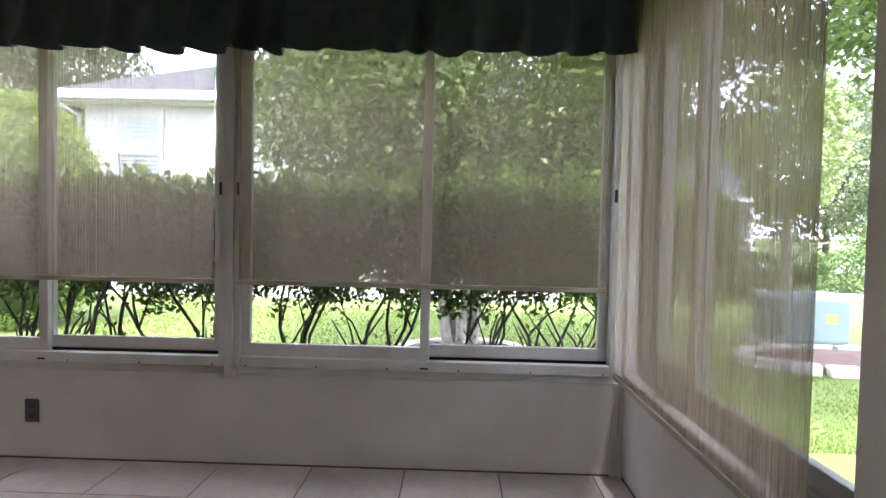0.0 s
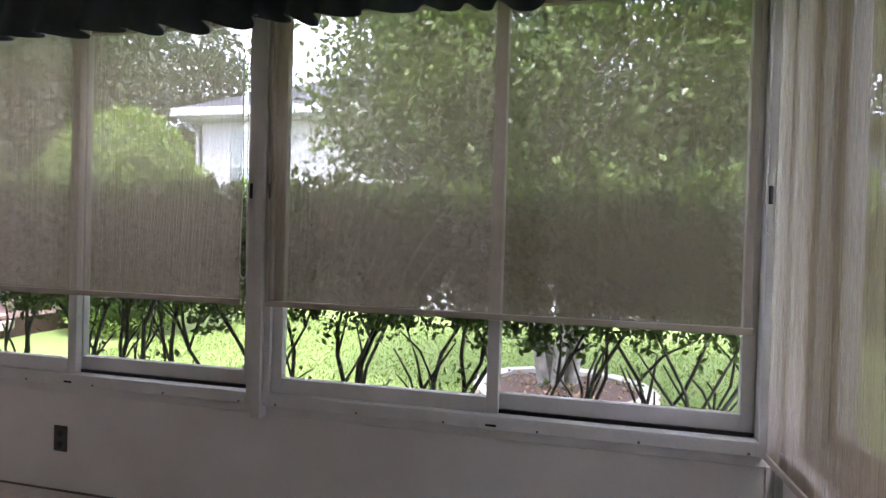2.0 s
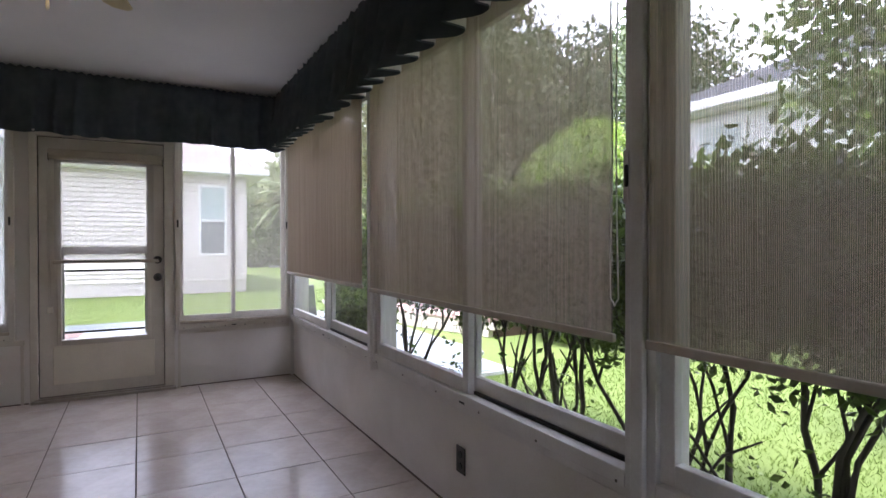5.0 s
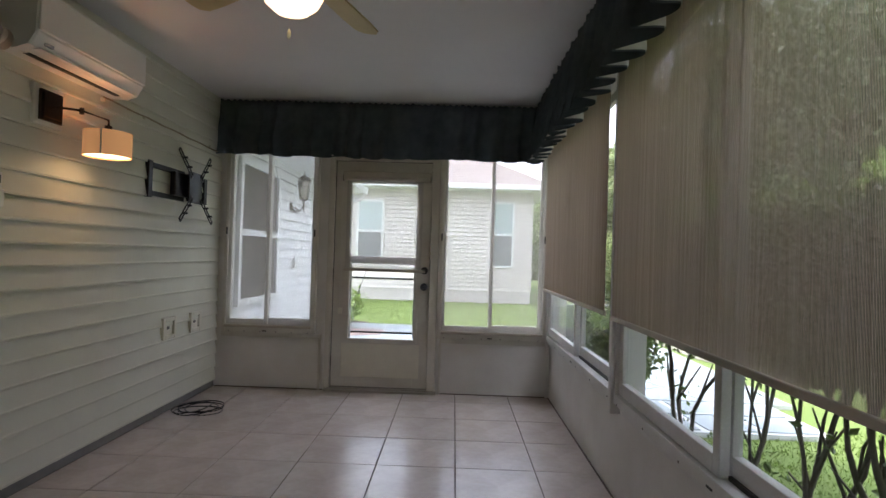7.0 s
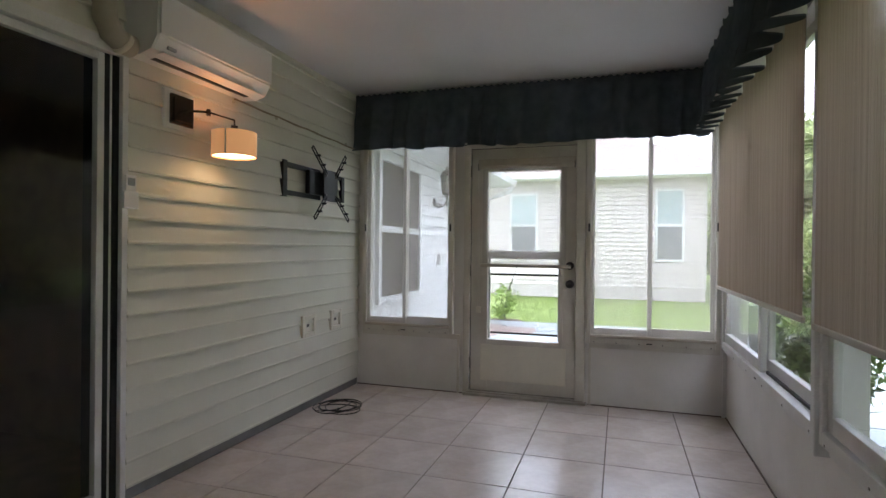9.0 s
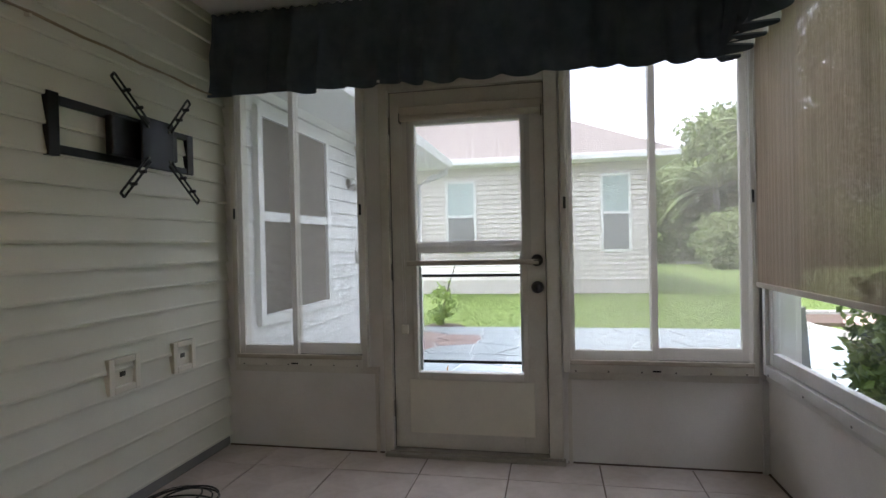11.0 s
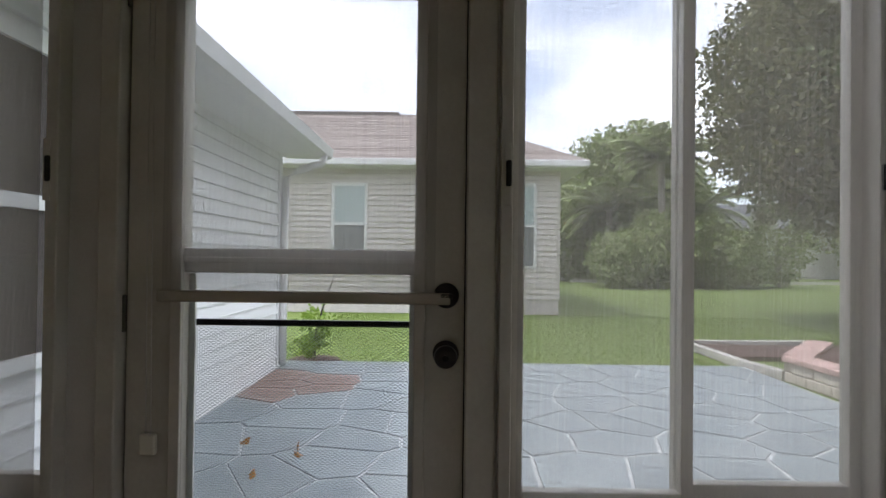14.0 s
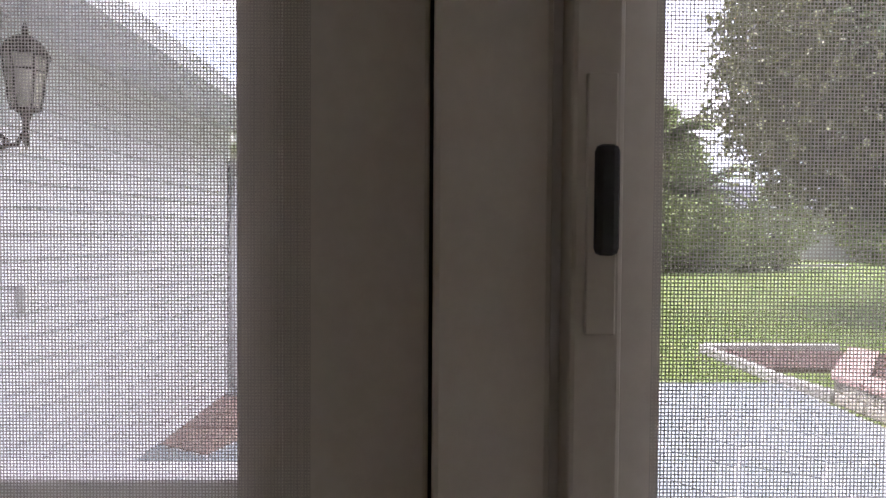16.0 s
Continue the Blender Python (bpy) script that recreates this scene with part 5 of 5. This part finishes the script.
def lantern(x, z):
    l = thing("wall_lantern", "dark bronze carriage lantern on the white siding, unlit", "lantern")
    y = WY + 0.17
    part("backplate", lathe(bmesh.new(), ((0.055, 0), (0.05, 0.012), (0.02, 0.02)), (x, WY + 0.012, z - 0.24), "y", 16), BRONZE, l)
    arm = [(x, WY + 0.02, z - 0.24), (x, WY + 0.07, z - 0.29), (x, WY + 0.13, z - 0.28), (x, y, z - 0.22), (x, y, z - 0.15)]
    part("arm", tube(bmesh.new(), arm, 0.009, 8), BRONZE, l)
    for s in (1, -1):
        part("scroll", tube(bmesh.new(), [(x, WY + 0.07 + 0.035 * math.cos(q * 0.8) * (1 - q / 14), z - 0.27 + s * 0.035 * math.sin(q * 0.8) * (1 - q / 14) - 0.01 * s) for q in range(10)], 0.005, 6), BRONZE, l)
    part("finial", lathe(bmesh.new(), ((0.003, z - 0.3), (0.012, z - 0.26), (0.006, z - 0.22), (0.02, z - 0.16), (0.055, z - 0.14)), (x, y, 0), sides=12), BRONZE, l)
    b = part("cage", bmesh.new(), BRONZE, l)
    bm = bmesh.new()
    for k in range(6):
        a = 2 * math.pi * k / 6
        tube(bm, [(x + 0.05 * math.cos(a), y + 0.05 * math.sin(a), z - 0.14), (x + 0.075 * math.cos(a), y + 0.075 * math.sin(a), z + 0.07)], 0.0045, 5)
    for rr2, zz in ((0.05, z - 0.138), (0.075, z + 0.07), (0.067, z + 0.01)):
        tube(bm, [(x + rr2 * math.cos(2 * math.pi * k / 6), y + rr2 * math.sin(2 * math.pi * k / 6), zz) for k in range(7)], 0.005, 5)
    bm.to_mesh(b.data)
    bm.free()
    part("glass", lathe(bmesh.new(), ((0.046, z - 0.135), (0.07, z + 0.068)), (x, y, 0), sides=6), mat("seeded_glass", (0.6, 0.56, 0.45), 0.15, vary=0.15, scale=30), l, "amber tinted glass")
    part("roof", lathe(bmesh.new(), ((0.088, z + 0.068), (0.08, z + 0.085), (0.06, z + 0.12), (0.03, z + 0.145), (0.012, z + 0.15), (0.012, z + 0.165), (0.004, z + 0.2)), (x, y, 0), sides=12), BRONZE, l)


lantern(-6.93, 1.95)

# the white house beyond the hedge
hn = tagged(part("house", boxes((-5.93, 2.5, 8.6, 15, GZ - 0.2, 3.1)), STUCCO), "white stucco neighbour house with a grey hip roof beyond the hedge", "house")
part("soffit", boxes((-6.2, 2.8, 8.3, 15.3, 3.06, 3.1)), WHITE, hn)
part("gutter", boxes((-6.3, 2.9, 8.18, 8.3, 3.08, 3.24), bevel=0.02), WHITE, hn, "white gutter along the eave")
part("gutter", boxes((-6.3, -6.19, 8.3, 15.3, 3.08, 3.24), bevel=0.02), WHITE, hn)
hip_roof(-6.3, 2.9, 8.2, 15.4, 3.22, 5.0, -2.9, 0.0, "x", 24, ROOF_G, hn)
part("downspout", tube(bmesh.new(), [(-6.15, 8.25, 3.1), (-6.1, 8.3, 2.95), (-5.98, 8.53, 2.85), (-5.97, 8.54, GZ)], 0.04, 8), WHITE, hn)
w = house_window(hn, "y", 8.59, -5.3, -4.57, 1.6, 2.88, WHITE, out=-1)
for k in range(16):
    part("louvre", boxes((-5.28, -4.59, 8.565, 8.573, 1.64 + 0.077 * k, 1.64 + 0.077 * k + 0.055)), PALEGLASS, w)
hn.location = (-0.66, 1.0, 0.2)

# the blue-grey house with a screened porch on the far side
he = tagged(part("house", boxes((2.0, 7.4, 14.0, 21, GZ, 3.75)), mat("blue_grey_screen_wall", (0.2, 0.215, 0.27), 0.6, vary=0.1)), "blue-grey screened porch of a house across the side lawn", "house")
for x in (7.33, 6.1, 5.1, 3.6):
    part("post", boxes((x, x + 0.09, 13.93, 14.0, GZ, 3.75)), WHITE, he, "white post")
for z in (2.05, 1.05, 3.68):
    part("rail", boxes((2.0, 7.45, 13.94, 14.0, z, z + 0.08)), WHITE, he, "white rail")
hip_roof(1.6, 7.9, 13.5, 21.5, 3.75, 5.0, 16.5, 18.5, "y", 16, ROOF_G, he)
for i, (x, y, h, wd) in enumerate(((6.2, 11.6, 0.75, 1.6), (8.8, 12.6, 0.8, 1.6), (12.5, 15.5, 1.6, 3.0), (17.5, 17.5, 2.2, 3.4))):
    hb = thing("clipped_shrub", "low clipped green shrub on the lawn", "shrub", group="lawn shrubs", at=(x, y, GZ))
    leaves("foliage", LEAF_H, hb, clumps((0, 0, h * 0.62), (wd * 0.62, 0.55, h * 0.62), 260, 12, 0.07, 90 + i, 0.8), 0.09, 90 + i)
    part("trunk", tube(bmesh.new(), [(0, 0, 0), (0.02, 0, h * 0.4), (0, 0, h * 0.8)], [0.04, 0.035, 0.02], 7), BARK, hb)
ub = thing("utility_box", "grey-green utility transformer box on the side lawn", "utility box", at=(4.02, 6.5, GZ))
part("body", boxes((-0.4, 0.4, -0.3, 0.3, 0.06, 0.58), bevel=0.04), mat("grey_green_metal", (0.2, 0.26, 0.26), 0.45, 0.2, vary=0.08), ub)
part("base", boxes((-0.46, 0.46, -0.36, 0.36, 0, 0.06), bevel=0.01), MORTAR, ub)
part("warning_label", boxes((0.12, 0.24, -0.304, -0.3, 0.3, 0.4)), mat("yellow_label", (0.6, 0.45, 0.08), 0.5), ub, "small yellow label")
structure("pavement", boxes((5.2, 30, 12.0, 12.9, GZ - 0.05, GZ + 0.03), bevel=0.01), MORTAR, "pale concrete walk across the side lawn", "pavement")
structure("road", boxes((-2, 60, 20, 25.5, GZ - 0.05, GZ + 0.012)), mat("pale_asphalt", (0.25, 0.25, 0.25), 0.9, vary=0.1), "pale asphalt street past the side lawn", "road")

# planter wall and edging beyond the patio
pl = thing("planter", "raised planter of cream blocks with pinkish cap stones", "planter", at=(0, 0, 0))
path_ = ((-10.2, 5.95), (-9.2, 5.05), (-7.6, 5.12), (-6.1, 5.6))
kk = 0
for (ax, ay), (bx_, by) in zip(path_, path_[1:]):
    d = Vector((bx_ - ax, by - ay, 0))
    n = max(1, int(d.length / 0.3))
    rot = Matrix.Rotation(math.atan2(d.y, d.x), 4, "Z")
    for row in range(3):
        for k in range(n):
            q = (k + 0.5 + (0.25 if row % 2 else -0.25) * 0.6) / n
            wdt = d.length / n * 0.97
            capr = row == 2
            bm = boxes((-wdt / 2, wdt / 2, -0.13 if capr else -0.1, 0.13 if capr else 0.1, 0, 0.06 if capr else 0.097), bevel=0.012)
            bm.transform(Matrix.Translation((ax + d.x * q, ay + d.y * q, GZ + 0.1 * row)) @ rot)
            part("block", bm, CAP if capr else STONE, pl)
bm = bmesh.new()
vs = [bm.verts.new((x, y, GZ + 0.22)) for x, y in path_] + [bm.verts.new((x, y, GZ + 0.22)) for x, y in ((-6.1, 7.4), (-10.2, 7.4))]
bm.faces.new(vs)
bmesh.ops.extrude_face_region(bm, geom=bm.faces[:])
for v in bm.verts[:6]:
    v.co.z = GZ
part("soil", bm, MULCH, pl, "brown mulch in the planter")
for i, (x, y, h) in enumerate(((-9.3, 6.3, 0.9), (-8.0, 6.2, 0.8), (-6.8, 6.4, 1.1))):
    hb = thing("planter_shrub", "small green shrub growing in the raised planter", "shrub", group="planter shrubs", at=(x, y, GZ + 0.21))
    leaves("foliage", LEAF_D, hb, clumps((0, 0, h * 0.55), (0.45, 0.4, h * 0.5), 120, 12, 0.06, 130 + i, 0.5), 0.08, 130 + i)
    part("stem", tube(bmesh.new(), [(0, 0, 0), (0.02, 0, h * 0.4), (0, 0.02, h * 0.8)], [0.02, 0.016, 0.01], 6), BARK, hb)
ed = thing("bed_edging", "white concrete edging round a mulch bed by the patio", "edging", at=(0, 0, 0))
for (ax, ay), (bx_, by) in (((-11.25, 4.82), (-9.8, 4.86)), ((-11.25, 4.85), (-11.3, 6.5)), ((-9.8, 4.86), (-9.25, 4.98))):
    d = Vector((bx_ - ax, by - ay, 0))
    n = max(1, int(d.length / 0.4))
    for k in range(n):
        bm = boxes((-d.length / n * 0.49, d.length / n * 0.49, -0.05, 0.05, 0, 0.1), bevel=0.012)
        bm.transform(Matrix.Translation((ax + d.x * (k + 0.5) / n, ay + d.y * (k + 0.5) / n, GZ)) @ Matrix.Rotation(math.atan2(d.y, d.x), 4, "Z"))
        part("block", bm, STONE_W, ed)
part("mulch", boxes((-11.2, -10.3, 4.9, 6.4, GZ - 0.01, GZ + 0.05)), MULCH, ed)
far = thing("bed_edging", "pale edging strip of a far bed across the lawn", "edging", at=(0, 0, 0))
part("strip", boxes((-30.2, -29.9, 7.5, 12.0, GZ, GZ + 0.12)), STONE_W, far)
part("strip", boxes((-30.5, -30.2, 14.5, 21.0, GZ, GZ + 0.12)), STONE_W, far)

# palms and trees beyond the lawn
def palm(x, y, h, seed, rl=2.2, n=26):
    r = random.Random(seed)
    p = thing("palm_tree", "palm tree with arching feathery fronds", "palm tree", group="palms", at=(x, y, GZ))
    part("trunk", tube(bmesh.new(), [(0, 0, 0), (0.05, 0.03, h * 0.5), (0, 0, h)], [0.2, 0.15, 0.13], 10), TRUNK, p)
    for k in range(n):
        a, up = 2.4 * k + r.uniform(-0.2, 0.2), r.uniform(-0.1, 1.5)
        L = rl * r.uniform(0.8, 1.1)
        bm = bmesh.new()
        spine = []
        for j in range(9):
            q = j / 8
            spine.append(Vector((math.cos(a) * L * q * (1 - 0.15 * q), math.sin(a) * L * q * (1 - 0.15 * q), h + up * L * q * 0.7 - 0.6 * L * q * q)))
        tube(bm, spine, [0.025 * (1 - 0.8 * j / 8) for j in range(9)], 4)
        side = Vector((-math.sin(a), math.cos(a), 0))
        for j in range(1, 34):
            q = j / 34
            c = spine[min(7, int(q * 8))].lerp(spine[min(8, int(q * 8) + 1)], q * 8 - int(q * 8))
            for s in (1, -1):
                e = c + side * s * L * 0.3 * math.sin(math.pi * (0.15 + 0.8 * q)) + Vector((math.cos(a) * 0.18, math.sin(a) * 0.18, -0.16 * L * 0.4))
                t_ = Vector((math.cos(a), math.sin(a), 0)) * 0.05
                bm.faces.new([bm.verts.new(v) for v in (c - t_, c + t_, e)])
        part("frond", bm, LEAF_P, p)
    return p


palm(-27.0, 10.6, 5.3, 1, 2.5, 46)
palm(-29.0, 9.0, 3.4, 2, 2.6, 34)
palm(-28.0, 12.4, 3.2, 3, 2.6, 34)
for i, (x, y, h) in enumerate(((-30.0, 10.0, 1.7), (-30.4, 11.8, 2.3), (-30.8, 13.6, 2.2))):
    palm(x, y, h, 11 + i, 2.0, 34)
for i, (x, y, h, rr_) in enumerate(((-32, 7.2, 2.2, 2.2), (-33, 10.2, 3.9, 2.4), (-34, 12.6, 4.4, 2.4), (-35, 14.0, 3.6, 2.2), (-34, 27, 3.2, 3.6), (-28, 33, 3.5, 4), (-35, 3, 2.4, 2.7))):
    tree("tree", (x, y, GZ), 1, h * 0.4, (x, y, h * 0.95), (rr_, rr_, max(rr_, h * 0.95 + 0.35)), 900, 20, 0.26, 0.3, LEAF_D, 150 + i, "leafy tree at the far edge of the lawn", bark=BARK)
for i, (x, y, h, rr_) in enumerate(((-25.5, 8.6, 1.2, 1.2), (-26.0, 10.2, 1.7, 1.5), (-26.3, 12.2, 1.6, 1.5), (-27.0, 13.7, 1.2, 1.1))):
    tree("garden_shrub", (x, y, GZ), 1, h * 0.5, (x, y, h * 0.85), (rr_, rr_, h * 0.9), 420, 16, 0.2, 0.2, LEAF_D, 190 + i, "loose olive green shrub under the palms", bark=BARK, category="shrub")
tree("garden_tree", (-13.2, 9.4, GZ), 1, 2.6, (-13.2, 9.25, 4.5), (2.8, 2.9, 3.0), 2400, 30, 0.17, 0.14, LEAF_M, 171, "broad leafy shade tree over the side garden", bark=BARK)
tree("conifer", (-27.5, 15.8, GZ), 1, 1.6, (-27.5, 15.8, 1.9), (1.2, 1.2, 1.85), 240, 16, 0.16, 0.17, LEAF_D, 172, "round dark clipped tree on the far lawn", shell=0.75)
fh = tagged(part("house", boxes((-44, -38, 14, 30, GZ, 3.0)), STUCCO), "pale house far across the lawn", "house")
hip_roof(-44.5, -37.5, 13.5, 30.5, 3.0, 4.8, 18, 26, "y", 10, ROOF_G, fh)
house_window(fh, "x", -38.0, 17, 18.2, 0.9, 2.3)
house_window(fh, "x", -38.0, 22, 23.2, 0.9, 2.3)
mat_fence = mat("weathered_fence", (0.3, 0.26, 0.22), 0.9, vary=0.15)
fe = thing("fence", "low wooden fence at the far side of the lawn", "fence", at=(0, 0, 0))
for k in range(34):
    part("picket", boxes((-24.0, -23.97, -6 + 0.28 * k * 1.0, -6 + 0.28 * k + 0.26, GZ, 1.3), bevel=0.0), mat_fence, fe)
# small plant by the downspout, leaning stick, leaning board
sp = thing("potted_plant", "small leafy plant by the corner of the wing", "plant", at=(-9.9, 0.12, GZ))
leaves("foliage", LEAF_B, sp, clumps((0, 0, 0.34), (0.16, 0.16, 0.3), 26, 12, 0.04, 200, 0.3), 0.09, 200)
part("stem", tube(bmesh.new(), [(0, 0, 0), (0.02, 0.01, 0.3), (0.05, 0.1, 0.62), (0.1, 0.24, 1.0)], [0.012, 0.011, 0.01, 0.007], 6), BARK, sp, "thin leaning stem")
part("soil", lathe(bmesh.new(), ((0.3, 0.0), (0.28, 0.03), (0.05, 0.05)), sides=18), MULCH, sp)
lb = thing("leaning_board", "grey weathered board leaning outside by the window", "board", at=(-5.38, 2.98, -0.012))
bm = boxes((-0.01, 0.01, -0.045, 0.045, 0, 0.82), bevel=0.003)
bm.transform(Matrix.Rotation(radians(8), 4, "X") @ Matrix.Rotation(radians(10), 4, "Y"))
part("board", bm, mat("weathered_grey_wood", (0.24, 0.24, 0.24), 0.85, vary=0.15), lb)
cs = thing("corner_shrub", "dark glossy shrub beside the patio under the window", "shrub", at=(-4.73, 3.16, GZ))
leaves("foliage", LEAF_T, cs, clumps((0, 0, 0.62), (0.27, 0.27, 0.46), 420, 11, 0.045, 210, 0.4), 0.055, 210)
for k in range(5):
    part("stem", tube(bmesh.new(), [(0, 0, 0), (0.08 * math.cos(k * 1.3), 0.08 * math.sin(k * 1.3), 0.35), (0.2 * math.cos(k * 1.3), 0.18 * math.sin(k * 1.3), 0.75)], [0.014, 0.011, 0.006], 6), BARK, cs)

# ---- pieces of floor, wall and patio ----
def tile_mesh(w, d):
    bm = boxes((-w / 2, w / 2, -d / 2, d / 2, -0.006, 0.0), bevel=0.0015)
    return mesh_of("tile", bm, TILE)


made = {}
JX, JY, PX, PY, GAP = -3.45, 1.885, 0.46, 0.446, 0.006
for i in range(-5, 11):
    for j in range(-6, 4):
        x0, x1 = max(XW + 0.004, JX + i * PX + GAP / 2), min(XE - 0.004, JX + (i + 1) * PX - GAP / 2)
        y0, y1 = max(YS + 0.004, JY + j * PY + GAP / 2), min(YN - 0.004, JY + (j + 1) * PY - GAP / 2)
        if x1 - x0 < 0.02 or y1 - y0 < 0.02:
            continue
        key = (round(x1 - x0, 3), round(y1 - y0, 3))
        if key not in made:
            made[key] = tile_mesh(*key)
        t = new("tile", made[key])
        t.parent = floor
        t.location = ((x0 + x1) / 2, (y0 + y1) / 2, rnd.uniform(-0.0004, 0.0004))
for k in range(22):
    z = 0.058 + 0.1125 * k
    if z + 0.02 > ZC:
        break
    part("siding_board", board(XW, -2.718 if z < 2.06 else XE, YS, z), SIDING, wall_s)

# irregular flagstones
r = random.Random(17)
def cut(poly, a, b):
    """The part of a polygon that lies nearer to a than to b."""
    m, d, out = (a + b) / 2, b - a, []
    for p, q in zip(poly, poly[1:] + poly[:1]):
        sp, sq = (p - m).dot(d), (q - m).dot(d)
        if sp <= 0:
            out.append(p)
        if sp * sq < 0:
            out.append(p + (q - p) * (sp / (sp - sq)))
    return out


def stone(poly, z0, z1, material):
    c = sum((Vector((*p, 0)) for p in poly), Vector()) / len(poly)
    bm = bmesh.new()
    inset = [Vector((*p, 0)) + (c - Vector((*p, 0))).normalized() * 0.014 for p in poly]
    lo, hi, top = ([bm.verts.new((p.x, p.y, z0)) for p in inset], [bm.verts.new((p.x, p.y, z1 - 0.003)) for p in inset], [bm.verts.new((*(p + (c - p).normalized() * 0.006).xy, z1)) for p in inset])
    n = len(poly)
    bm.faces.new(top)
    for k in range(n):
        bm.faces.new((lo[k], lo[(k + 1) % n], hi[(k + 1) % n], hi[k]))
        bm.faces.new((hi[k], hi[(k + 1) % n], top[(k + 1) % n], top[k]))
    return part("flagstone", bm, material, patio)
PX0, PX1, PY0, PY1, nx, ny = -9.73, XW - 0.125, -0.13, 4.8, 10, 11
seeds = [Vector((PX0 + (PX1 - PX0) * (i + 0.5 + r.uniform(-0.46, 0.46)) / nx, PY0 + (PY1 - PY0) * (j + 0.5 + r.uniform(-0.46, 0.46)) / ny)) for i in range(nx) for j in range(ny)]
for a in seeds:
    poly = [Vector(p) for p in ((PX0, PY0), (PX1, PY0), (PX1, PY1), (PX0, PY1))]
    for b in seeds:
        if b is not a and (b - a).length < 2.0:
            poly = cut(poly, a, b)
    stained = -9.25 < a.x < -8.25 and a.y < 0.6
    stone([tuple(p) for p in poly], -0.025, -0.012, RED_PATCH if stained else PATIO)
for i in range(2):
    for j in range(4):
        x0, y0 = XW - 0.11 + 0.41 * i, YN + 0.15 + 0.43 * j
        stone(((x0, y0), (x0 + 0.4, y0 + 0.03), (x0 + 0.4, y0 + 0.42), (x0, y0 + 0.4)), -0.025, -0.012, PATIO)
for x, y in ((-7.1, 0.35), (-6.9, 0.75), (-6.55, 0.6)):
    lf = leaves("dry_leaf", leaf_mat("orange_leaf", (0.5, 0.22, 0.04), (0.4, 0.16, 0.03), 0.7), None, np.array([[x, y, -0.01], [x + 0.03, y + 0.02, -0.009], [x - 0.02, y + 0.03, -0.009]]), 0.09, int(-x * 10), droop=0.0)
    tagged(lf, "dry orange leaf lying on the patio stones", "leaf", group="dry leaves")
